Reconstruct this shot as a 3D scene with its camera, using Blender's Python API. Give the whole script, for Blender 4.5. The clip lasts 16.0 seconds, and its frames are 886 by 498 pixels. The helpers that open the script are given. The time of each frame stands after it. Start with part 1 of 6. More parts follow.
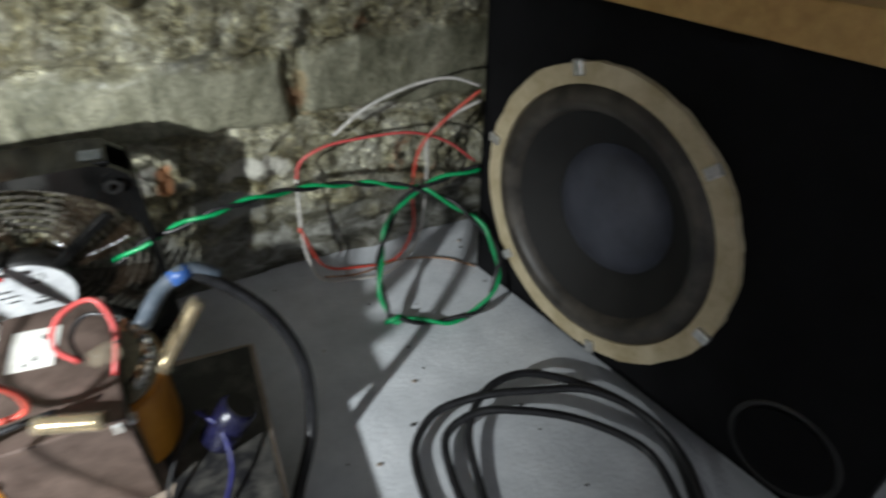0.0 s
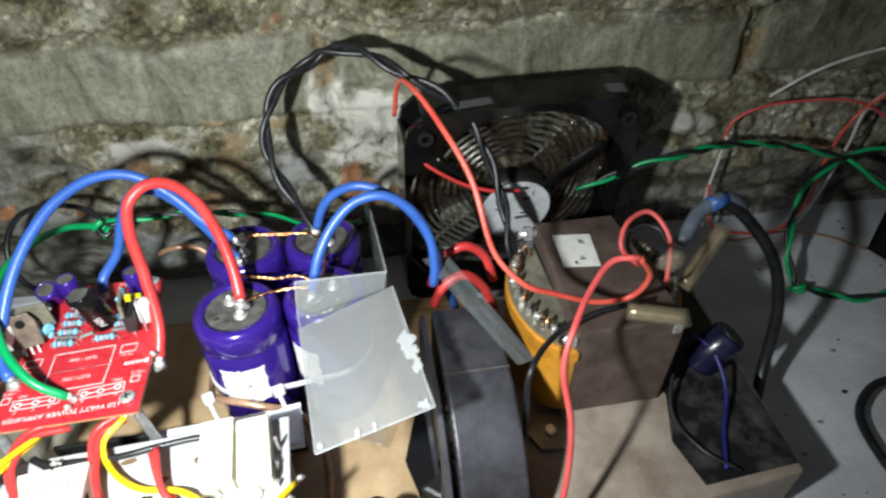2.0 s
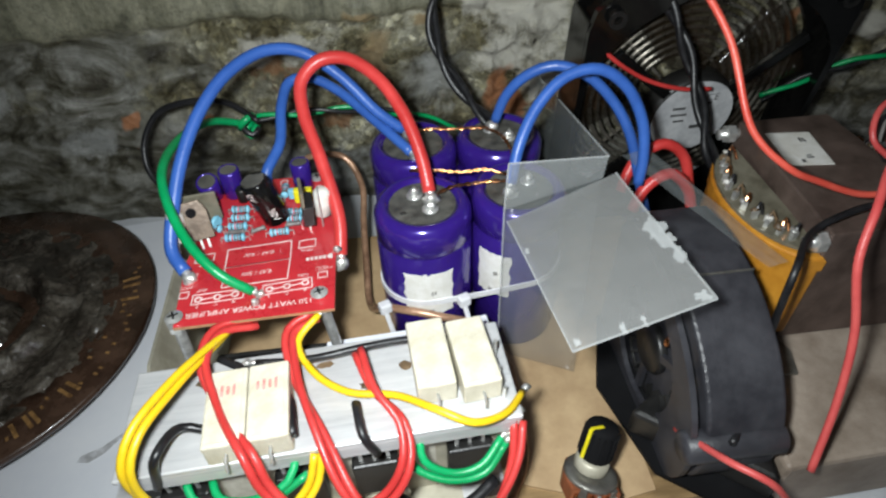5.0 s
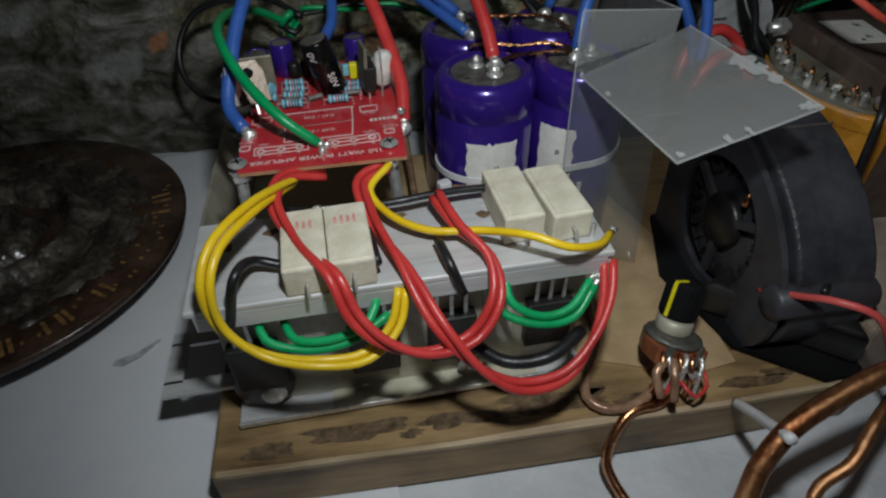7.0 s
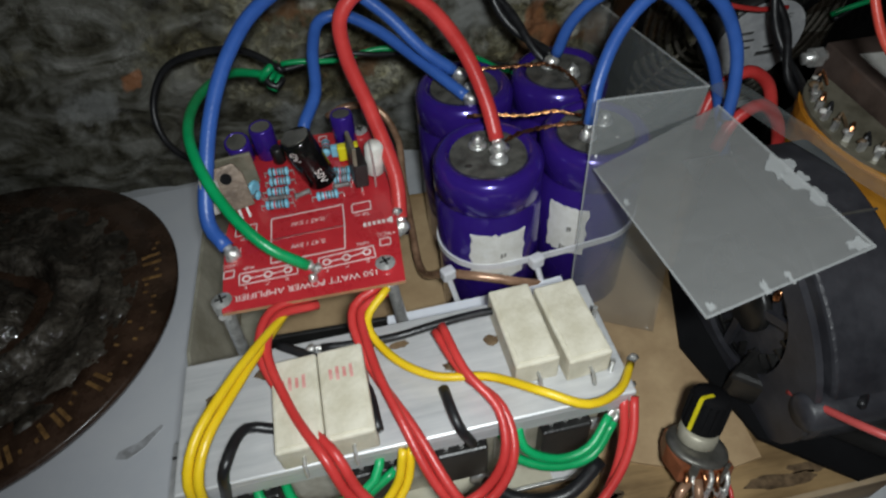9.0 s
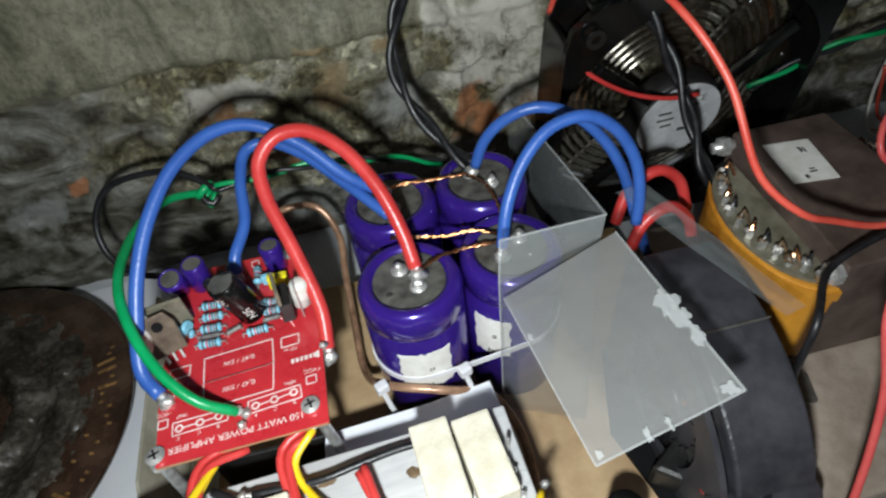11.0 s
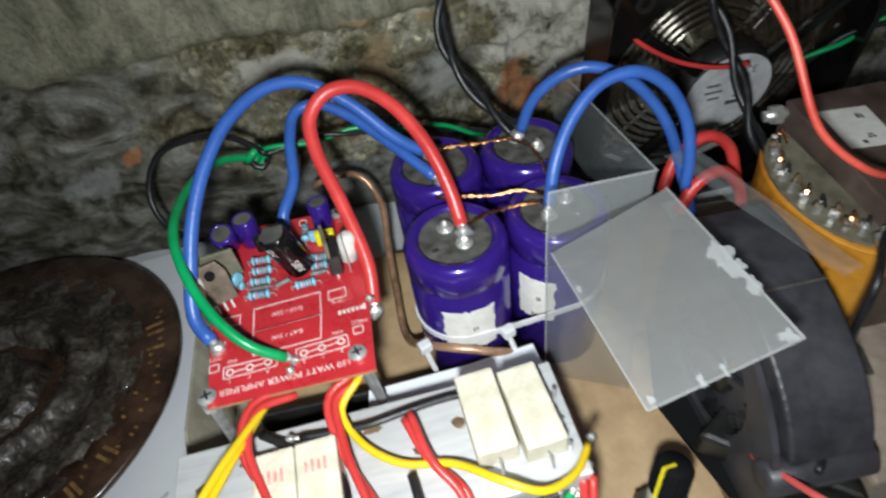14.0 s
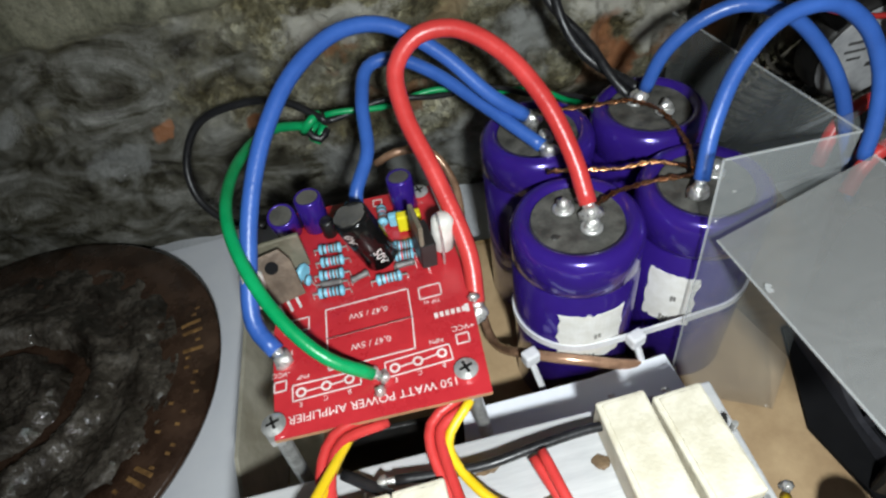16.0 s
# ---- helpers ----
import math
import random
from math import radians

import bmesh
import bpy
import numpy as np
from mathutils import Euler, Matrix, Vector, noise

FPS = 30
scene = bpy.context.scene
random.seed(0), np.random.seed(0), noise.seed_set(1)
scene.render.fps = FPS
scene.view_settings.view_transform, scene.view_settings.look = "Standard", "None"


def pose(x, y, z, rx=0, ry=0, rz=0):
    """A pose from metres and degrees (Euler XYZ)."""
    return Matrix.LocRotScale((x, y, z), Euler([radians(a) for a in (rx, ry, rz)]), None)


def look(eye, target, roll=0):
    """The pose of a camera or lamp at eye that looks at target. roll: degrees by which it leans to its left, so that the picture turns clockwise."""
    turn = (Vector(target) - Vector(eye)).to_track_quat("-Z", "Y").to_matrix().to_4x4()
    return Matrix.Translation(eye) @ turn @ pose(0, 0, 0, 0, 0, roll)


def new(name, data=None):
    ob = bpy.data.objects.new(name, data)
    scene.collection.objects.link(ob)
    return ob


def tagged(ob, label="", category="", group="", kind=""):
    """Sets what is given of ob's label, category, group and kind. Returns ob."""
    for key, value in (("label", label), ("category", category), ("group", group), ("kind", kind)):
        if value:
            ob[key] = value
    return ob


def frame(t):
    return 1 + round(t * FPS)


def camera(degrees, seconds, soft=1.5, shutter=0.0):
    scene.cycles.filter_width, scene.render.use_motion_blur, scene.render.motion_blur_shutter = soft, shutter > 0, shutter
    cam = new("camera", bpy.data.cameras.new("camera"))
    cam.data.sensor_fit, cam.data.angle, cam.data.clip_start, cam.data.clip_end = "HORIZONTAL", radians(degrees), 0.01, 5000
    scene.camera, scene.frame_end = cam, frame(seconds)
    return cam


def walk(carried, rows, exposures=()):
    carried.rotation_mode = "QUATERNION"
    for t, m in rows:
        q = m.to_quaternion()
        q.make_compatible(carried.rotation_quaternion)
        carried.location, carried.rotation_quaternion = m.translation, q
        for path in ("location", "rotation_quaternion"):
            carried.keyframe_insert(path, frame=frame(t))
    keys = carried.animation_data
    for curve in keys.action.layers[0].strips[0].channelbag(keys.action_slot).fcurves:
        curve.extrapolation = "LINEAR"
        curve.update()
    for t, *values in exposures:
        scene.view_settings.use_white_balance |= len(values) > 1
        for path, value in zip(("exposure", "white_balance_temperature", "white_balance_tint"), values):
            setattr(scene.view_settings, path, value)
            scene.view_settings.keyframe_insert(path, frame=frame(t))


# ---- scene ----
cam = camera(74.1, 16.0, soft=2.3, shutter=0.4)
PATH = [
    (0, (0.074, 0.039, 0.302), (0.822, 1.399, -0.96), 4.2),
    (0.5, (0.017, 0.034, 0.309), (0.502, 1.515, -0.945), -0.0),
    (1, (-0.038, 0.039, 0.305), (0.318, 1.539, -0.969), -0.0),
    (1.5, (-0.077, 0.049, 0.298), (0.227, 1.549, -0.989), 0.3),
    (2, (-0.105, 0.059, 0.287), (0.16, 1.555, -1.014), 0.3),
    (2.5, (-0.127, 0.067, 0.276), (0.104, 1.555, -1.039), 0.0),
    (3, (-0.146, 0.071, 0.264), (0.042, 1.546, -1.074), -0.5),
    (3.2, (-0.151, 0.071, 0.259), (0.019, 1.548, -1.078), -0.8),
    (5.3, (-0.182, 0.075, 0.236), (-0.043, 1.518, -1.142), -2.1),
    (5.5, (-0.19, 0.074, 0.232), (-0.056, 1.512, -1.152), -1.8),
    (6, (-0.202, 0.066, 0.22), (-0.078, 1.471, -1.198), -1.9),
    (6.5, (-0.205, 0.054, 0.204), (-0.04, 1.502, -1.166), -1.7),
    (7, (-0.207, 0.048, 0.193), (-0.009, 1.542, -1.122), -1.4),
    (7.5, (-0.208, 0.058, 0.192), (-0.005, 1.533, -1.142), -1.5),
    (8, (-0.209, 0.073, 0.205), (-0.014, 1.551, -1.128), -2.3),
    (8.2, (-0.207, 0.079, 0.208), (-0.029, 1.51, -1.178), -2.7),
    (10.3, (-0.18, 0.115, 0.252), (-0.039, 1.42, -1.258), -7.4),
    (10.5, (-0.177, 0.116, 0.254), (-0.024, 1.432, -1.245), -7.2),
    (11, (-0.167, 0.117, 0.258), (0.008, 1.453, -1.221), -7.4),
    (11.5, (-0.152, 0.115, 0.26), (0.051, 1.453, -1.212), -7.1),
    (12, (-0.142, 0.114, 0.263), (0.084, 1.449, -1.208), -7.1),
    (12.5, (-0.142, 0.109, 0.257), (0.084, 1.44, -1.218), -6.8),
    (13, (-0.15, 0.101, 0.253), (0.052, 1.424, -1.233), -7.0),
    (13.5, (-0.158, 0.097, 0.247), (0.03, 1.408, -1.251), -6.8),
    (14, (-0.176, 0.106, 0.248), (-0.098, 1.472, -1.21), -9.5),
    (14.5, (-0.182, 0.13, 0.236), (-0.126, 1.506, -1.214), -10.1),
    (15, (-0.189, 0.139, 0.229), (-0.148, 1.503, -1.233), -10.8),
    (15.5, (-0.197, 0.141, 0.223), (-0.176, 1.5, -1.244), -11.4),
    (16, (-0.203, 0.139, 0.219), (-0.18, 1.494, -1.251), -10.9),
]
EXPOSURES = [(0, 1.6), (0.5, 1.4), (1, 0.95), (2, 0.35), (3, 0.06), (5.5, -0.85), (6, -1.48), (7, -1.82), (8, -2.0), (10.5, -0.42), (11, -0.5), (11.5, -0.3), (12, 0.05), (13, -0.03), (13.5, -0.5), (14, -0.5), (14.5, -0.2), (15, -0.3), (16, -0.55)]
walk(cam, [(t, look(eye, target, roll)) for t, eye, target, roll in PATH], EXPOSURES)

# ---- light: the torch beside the lens, and world fill let in by an added gap ----
world = bpy.data.worlds.new("world")
scene.world = world
world.use_nodes = True
world.node_tree.nodes["Background"].inputs[0].default_value = (0.88, 0.92, 1.0, 1)
world.node_tree.nodes["Background"].inputs[1].default_value = 0.18
torch_data = bpy.data.lights.new("phone_torch", "SPOT")
torch_data.energy = 4.7
torch_data.color = (0.92, 0.98, 0.99)
torch_data.spot_size = radians(134)
torch_data.spot_blend = 1.0
torch_data.shadow_soft_size = 0.007
torch = new("phone_torch", torch_data)
torch.matrix_world = look((-0.188, 0.084, 0.244), (-0.142, 0.29, 0.060))


# ---- materials ----
def material(name):
    m = bpy.data.materials.new(name)
    m.use_nodes = True
    nt = m.node_tree
    return m, nt, nt.nodes["Principled BSDF"]


def add(nt, kind, **settings):
    n = nt.nodes.new(kind)
    for key, value in settings.items():
        n.inputs[key].default_value = value
    return n


def ramp(nt, fac, stops):
    r = nt.nodes.new("ShaderNodeValToRGB")
    while len(r.color_ramp.elements) < len(stops):
        r.color_ramp.elements.new(0.5)
    for e, (pos, col) in zip(r.color_ramp.elements, stops):
        e.position = pos
        e.color = (*col, 1)
    nt.links.new(fac, r.inputs[0])
    return r


def surface(name, dark, light, rough=0.6, metal=0.0, scale=120.0, bump=0.15, fine=900.0, depth=0.0006, coat=0.0, spread=(0.35, 0.65)):
    """Two scales of noise between two colours, with fine relief."""
    m, nt, b = material(name)
    co = nt.nodes.new("ShaderNodeTexCoord")
    big = add(nt, "ShaderNodeTexNoise", Scale=scale, Detail=6.0, Roughness=0.65)
    small = add(nt, "ShaderNodeTexNoise", Scale=fine, Detail=3.0)
    nt.links.new(co.outputs["Object"], big.inputs["Vector"])
    nt.links.new(co.outputs["Object"], small.inputs["Vector"])
    r = ramp(nt, big.outputs["Fac"], [(spread[0], dark), (spread[1], light)])
    nt.links.new(r.outputs[0], b.inputs["Base Color"])
    rr = add(nt, "ShaderNodeMapRange")
    rr.inputs[3].default_value = max(0.03, rough - 0.1)
    rr.inputs[4].default_value = min(1.0, rough + 0.12)
    nt.links.new(big.outputs["Fac"], rr.inputs[0])
    nt.links.new(rr.outputs[0], b.inputs["Roughness"])
    b.inputs["Metallic"].default_value = metal
    b.inputs["Coat Weight"].default_value = coat
    bp = add(nt, "ShaderNodeBump", Strength=bump, Distance=depth)
    nt.links.new(small.outputs["Fac"], bp.inputs["Height"])
    nt.links.new(bp.outputs[0], b.inputs["Normal"])
    return m


def clear_film(name, haze, alpha, rough=0.25):
    """Milky translucent plastic with fine scratches."""
    m, nt, b = material(name)
    co = nt.nodes.new("ShaderNodeTexCoord")
    n = add(nt, "ShaderNodeTexNoise", Scale=9.0, Detail=1.0)
    nt.links.new(co.outputs["Object"], n.inputs["Vector"])
    r = ramp(nt, n.outputs["Fac"], [(0.3, tuple(c * 0.94 for c in haze)), (0.7, haze)])
    nt.links.new(r.outputs[0], b.inputs["Base Color"])
    b.inputs["Roughness"].default_value = rough
    b.inputs["Alpha"].default_value = alpha
    ripple = add(nt, "ShaderNodeTexNoise", Scale=70.0, Detail=3.0, Distortion=0.8)
    nt.links.new(co.outputs["Object"], ripple.inputs["Vector"])
    bp = add(nt, "ShaderNodeBump", Strength=0.35, Distance=0.002)
    nt.links.new(ripple.outputs["Fac"], bp.inputs["Height"])
    nt.links.new(bp.outputs[0], b.inputs["Normal"])
    return m


def streaked(name, dark, light, rough, stretch, scale=60.0, metal=0.0, bump=0.2):
    """Grain or brushing that runs along one axis."""
    m, nt, b = material(name)
    co = nt.nodes.new("ShaderNodeTexCoord")
    mp = nt.nodes.new("ShaderNodeMapping")
    mp.inputs["Scale"].default_value = stretch
    n = add(nt, "ShaderNodeTexNoise", Scale=scale, Detail=7.0, Roughness=0.7)
    n2 = add(nt, "ShaderNodeTexNoise", Scale=28.0, Detail=4.0)
    nt.links.new(co.outputs["Object"], mp.inputs[0])
    nt.links.new(mp.outputs[0], n.inputs["Vector"])
    nt.links.new(co.outputs["Object"], n2.inputs["Vector"])
    mix = add(nt, "ShaderNodeMath")
    mix.operation = "MULTIPLY_ADD"
    mix.inputs[1].default_value = 0.55
    nt.links.new(n.outputs["Fac"], mix.inputs[0])
    half = add(nt, "ShaderNodeMath")
    half.operation = "MULTIPLY"
    half.inputs[1].default_value = 0.45
    nt.links.new(n2.outputs["Fac"], half.inputs[0])
    nt.links.new(half.outputs[0], mix.inputs[2])
    r = ramp(nt, mix.outputs[0], [(0.36, dark), (0.62, light)])
    nt.links.new(r.outputs[0], b.inputs["Base Color"])
    b.inputs["Roughness"].default_value = rough
    b.inputs["Metallic"].default_value = metal
    bp = add(nt, "ShaderNodeBump", Strength=bump, Distance=0.0005)
    nt.links.new(n.outputs["Fac"], bp.inputs["Height"])
    nt.links.new(bp.outputs[0], b.inputs["Normal"])
    return m


CEMENT = surface("cement_floor", (0.50, 0.52, 0.55), (0.68, 0.70, 0.73), 0.75, 0, 22.0, 0.5, 420.0, 0.0008)
PLASTER = surface("room_plaster", (0.45, 0.44, 0.42), (0.60, 0.59, 0.56), 0.9, 0, 6.0)
PAPER = surface("white_paper", (0.70, 0.73, 0.80), (0.80, 0.82, 0.86), 0.6, 0, 14.0, 0.1, 300.0)
LABEL = surface("label_paper", (0.68, 0.66, 0.60), (0.82, 0.81, 0.78), 0.55, 0, 160.0)
WOOD = streaked("board_wood", (0.085, 0.048, 0.020), (0.40, 0.265, 0.125), 0.45, (0.25, 2.0, 2.0), 70.0)
WORN = streaked("worn_bare_wood", (0.22, 0.15, 0.085), (0.52, 0.40, 0.26), 0.7, (0.3, 2.0, 2.0), 90.0)
TAN = surface("tan_hardboard", (0.36, 0.24, 0.13), (0.52, 0.37, 0.21), 0.55, 0, 40.0)
SLAB_TAN = surface("slab_tan", (0.22, 0.17, 0.13), (0.40, 0.33, 0.27), 0.5, 0, 45.0, 0.3)
SLAB_DARK = surface("slab_black_stain", (0.012, 0.012, 0.013), (0.10, 0.095, 0.085), 0.35, 0, 70.0, 0.3, spread=(0.45, 0.75))
ALU = streaked("brushed_aluminium", (0.50, 0.51, 0.52), (0.74, 0.74, 0.74), 0.45, (0.3, 3.0, 3.0), 120.0, 0.35, 0.1)
ALU_DULL = surface("dull_aluminium", (0.34, 0.315, 0.24), (0.56, 0.53, 0.43), 0.5, 0.3, 60.0)
STEEL = surface("bright_steel", (0.50, 0.50, 0.48), (0.8, 0.8, 0.78), 0.33, 0.7, 400.0)
SOLDER = surface("solder", (0.5, 0.5, 0.48), (0.85, 0.84, 0.8), 0.28, 0.7, 700.0, 0.6, 1200.0)
COPPER = surface("bare_copper", (0.45, 0.18, 0.08), (0.80, 0.42, 0.22), 0.25, 1.0, 300.0)
PURPLE = surface("purple_sleeve", (0.032, 0.012, 0.19), (0.040, 0.015, 0.235), 0.2, 0.25, 40.0, 0.05, coat=0.6)
CAP_TOP = surface("phenolic_top", (0.040, 0.039, 0.036), (0.115, 0.112, 0.10), 0.5, 0, 220.0)
PCB_RED = surface("red_solder_mask", (0.42, 0.020, 0.028), (0.54, 0.032, 0.040), 0.28, 0, 60.0, 0.05, coat=0.3)
PCB_EDGE = surface("board_edge", (0.33, 0.16, 0.08), (0.45, 0.24, 0.13), 0.6)
INK = surface("white_ink", (0.62, 0.55, 0.52), (0.8, 0.74, 0.72), 0.5)
DARK_INK = surface("dark_ink", (0.03, 0.03, 0.03), (0.1, 0.1, 0.1), 0.6)
BLACK = surface("black_plastic", (0.007, 0.007, 0.007), (0.022, 0.021, 0.020), 0.38, 0, 70.0)
BLACK_MATT = surface("black_matt", (0.003, 0.003, 0.0035), (0.008, 0.008, 0.009), 0.85, 0, 25.0)
BLACK_MATT.node_tree.nodes["Principled BSDF"].inputs["Specular IOR Level"].default_value = 0.15
BLACK_WIRE = surface("black_insulation", (0.006, 0.006, 0.007), (0.018, 0.018, 0.02), 0.38, 0, 200.0)
BLUE_WIRE = surface("blue_insulation", (0.028, 0.090, 0.34), (0.038, 0.12, 0.43), 0.36, 0, 60.0)
RED_WIRE = surface("red_insulation", (0.46, 0.032, 0.030), (0.60, 0.052, 0.048), 0.33, 0, 60.0)
PINK_WIRE = surface("faded_red_insulation", (0.52, 0.06, 0.06), (0.66, 0.11, 0.10), 0.4, 0, 60.0)
ORANGE_WIRE = surface("orange_insulation", (0.56, 0.060, 0.040), (0.68, 0.11, 0.075), 0.35, 0, 60.0)
YELLOW_WIRE = surface("yellow_insulation", (0.66, 0.43, 0.008), (0.80, 0.56, 0.02), 0.33, 0, 60.0)
GREEN_WIRE = surface("green_insulation", (0.0, 0.24, 0.07), (0.005, 0.36, 0.12), 0.33, 0, 60.0)
WHITE_WIRE = surface("off_white_insulation", (0.45, 0.43, 0.40), (0.65, 0.62, 0.58), 0.5, 0, 90.0)
BROWN_WIRE = surface("clear_brown_insulation", (0.22, 0.12, 0.075), (0.50, 0.30, 0.19), 0.22, 0.3, 120.0)
CERAMIC = surface("cement_resistor", (0.52, 0.48, 0.37), (0.68, 0.64, 0.53), 0.65, 0, 130.0, 0.3)
TAPE_WHITE = surface("worn_masking_tape", (0.55, 0.53, 0.48), (0.78, 0.76, 0.72), 0.6, 0, 120.0)
FILM = clear_film("milky_film", (0.29, 0.295, 0.29), 0.40, 0.18)
FILM_FOLD = clear_film("thin_milky_film", (0.36, 0.38, 0.38), 0.24, 0.3)
FILM_CLEAR = clear_film("clear_film", (0.32, 0.35, 0.35), 0.15, 0.2)
BRASS = surface("tinned_brass", (0.36, 0.26, 0.13), (0.66, 0.54, 0.34), 0.2, 0.85, 180.0)
SLEEVE = clear_film("yellowed_sleeve", (0.55, 0.47, 0.33), 0.14, 0.10)
GLUE = clear_film("white_glue", (0.60, 0.62, 0.62), 0.32, 0.4)
GLOSS_BLACK = surface("glossy_black_sleeve", (0.003, 0.003, 0.003), (0.007, 0.007, 0.007), 0.14, 0, 60.0, 0.03)
TIE = surface("nylon_tie", (0.6, 0.6, 0.62), (0.75, 0.75, 0.77), 0.35)
CORE = surface("rusty_core", (0.080, 0.055, 0.046), (0.165, 0.118, 0.10), 0.45, 0.3, 55.0, 0.2)
WINDING = surface("amber_winding_tape", (0.38, 0.14, 0.012), (0.60, 0.27, 0.03), 0.4, 0, 50.0)
FLANGE = surface("grey_tinned_frame", (0.14, 0.135, 0.12), (0.30, 0.29, 0.26), 0.4, 0.7, 90.0)
GREY_BLOWER = surface("grey_black_plastic", (0.024, 0.024, 0.029), (0.053, 0.053, 0.061), 0.42, 0, 60.0)
HUB = surface("hub_sticker", (0.45, 0.46, 0.48), (0.66, 0.67, 0.68), 0.4, 0.1, 140.0)
CREAM = surface("yellowed_gasket", (0.42, 0.34, 0.20), (0.62, 0.53, 0.36), 0.7, 0, 60.0, 0.4)
RUBBER = surface("rubber_surround", (0.020, 0.017, 0.014), (0.075, 0.064, 0.052), 0.45, 0, 60.0)
CONE = surface("paper_cone", (0.005, 0.0045, 0.004), (0.013, 0.012, 0.011), 0.75, 0, 40.0)
DUST = surface("dust_cap", (0.034, 0.037, 0.050), (0.066, 0.070, 0.092), 0.6, 0, 30.0)
VARNISH = streaked("varnished_wood", (0.45, 0.26, 0.075), (0.70, 0.45, 0.16), 0.45, (0.3, 3.0, 3.0), 30.0)
DISH_RIM = surface("brown_glaze", (0.022, 0.011, 0.007), (0.075, 0.042, 0.027), 0.26, 0, 60.0, coat=0.3)
GOLD = surface("worn_gold_marks", (0.10, 0.05, 0.018), (0.36, 0.20, 0.07), 0.5, 0, 300.0)
BLUE_BAND = surface("pale_blue_body", (0.15, 0.42, 0.56), (0.24, 0.54, 0.68), 0.4)
BROWN_PCB = surface("brown_phenolic", (0.16, 0.05, 0.02), (0.28, 0.09, 0.04), 0.4)
NAVY_WIRE = surface("navy_insulation", (0.012, 0.012, 0.10), (0.02, 0.02, 0.17), 0.4)
YELLOW = surface("yellow_plastic", (0.65, 0.55, 0.01), (0.8, 0.7, 0.02), 0.4)
TAPE_BLUE = surface("blue_tape", (0.02, 0.07, 0.25), (0.05, 0.13, 0.36), 0.4)


# ---- mesh helpers ----
def mesh_object(name, bm, mat, smooth=False):
    me = bpy.data.meshes.new(name)
    bmesh.ops.recalc_face_normals(bm, faces=bm.faces)
    bm.to_mesh(me)
    bm.free()
    mats = mat if isinstance(mat, (list, tuple)) else [mat]
    for m in mats:
        me.materials.append(m)
    if smooth:
        me.polygons.foreach_set("use_smooth", [True] * len(me.polygons))
    return new(name, me)


def thing(name, m, label, category, group="", kind=""):
    """An Empty at the base of a thing, which its parts hang under."""
    ob = new(name)
    ob.empty_display_size = 0.01
    ob.matrix_world = m
    return tagged(ob, label, category, group, kind)


def part(name, bm, mat, parent, label="", smooth=False):
    ob = mesh_object(name, bm, mat, smooth)
    ob.parent = parent
    return tagged(ob, label)


def box(sx, sy, sz, at=(0, 0, 0), bevel=0.0, rot=None, bm=None, segments=2):
    """A bevelled box; at is the middle of its underside."""
    own = bmesh.new()
    bmesh.ops.create_cube(own, size=1.0)
    bmesh.ops.scale(own, vec=(sx, sy, sz), verts=own.verts)
    if bevel:
        bmesh.ops.bevel(own, geom=own.edges[:], offset=bevel, segments=segments, affect="EDGES", profile=0.5)
    m = Matrix.Translation((at[0], at[1], at[2] + sz / 2))
    if rot is not None:
        m = m @ rot
    bmesh.ops.transform(own, matrix=m, verts=own.verts)
    return join(bm, own)


def join(bm, own):
    if bm is None:
        return own
    tmp = bpy.data.meshes.new("tmp")
    own.to_mesh(tmp)
    own.free()
    bm.from_mesh(tmp)
    bpy.data.meshes.remove(tmp)
    return bm


def lathe(profile, steps=40, m=None, bm=None, arc=2 * math.pi):
    """A profile of (radius, height) turned about z."""
    own = bmesh.new()
    rings = []
    closed = abs(arc - 2 * math.pi) < 1e-6
    count = steps if closed else steps + 1
    for r, z in profile:
        if r < 1e-7:
            rings.append([own.verts.new((0, 0, z))])
        else:
            rings.append([own.verts.new((r * math.cos(arc * k / steps), r * math.sin(arc * k / steps), z)) for k in range(count)])
    for a, b in zip(rings, rings[1:]):
        for k in range(steps):
            k2 = (k + 1) % count
            if len(a) == 1 and len(b) == 1:
                continue
            if len(a) == 1:
                own.faces.new((a[0], b[k], b[k2]))
            elif len(b) == 1:
                own.faces.new((a[k], a[k2], b[0]))
            else:
                own.faces.new((a[k], a[k2], b[k2], b[k]))
    if m is not None:
        bmesh.ops.transform(own, matrix=m, verts=own.verts)
    return join(bm, own)


def rod(r, h, m=None, bm=None, steps=16, bevel=0.0):
    c = min(bevel, r * 0.9) if bevel else 0
    prof = [(0, 0), (r - c, 0), (r, c), (r, h - c), (r - c, h), (0, h)] if c else [(0, 0), (r, 0), (r, h), (0, h)]
    return lathe(prof, steps, m, bm)


def extrude_outline(points, h, m=None, bm=None, bevel=0.0):
    """A prism on an outline of (x, y) points."""
    own = bmesh.new()
    f = own.faces.new([own.verts.new((x, y, 0)) for x, y in points])
    top = bmesh.ops.extrude_face_region(own, geom=[f])
    bmesh.ops.translate(own, vec=(0, 0, h), verts=[v for v in top["geom"] if isinstance(v, bmesh.types.BMVert)])
    if bevel:
        bmesh.ops.bevel(own, geom=own.edges[:], offset=bevel, segments=2, affect="EDGES", profile=0.5)
    if m is not None:
        bmesh.ops.transform(own, matrix=m, verts=own.verts)
    return join(bm, own)


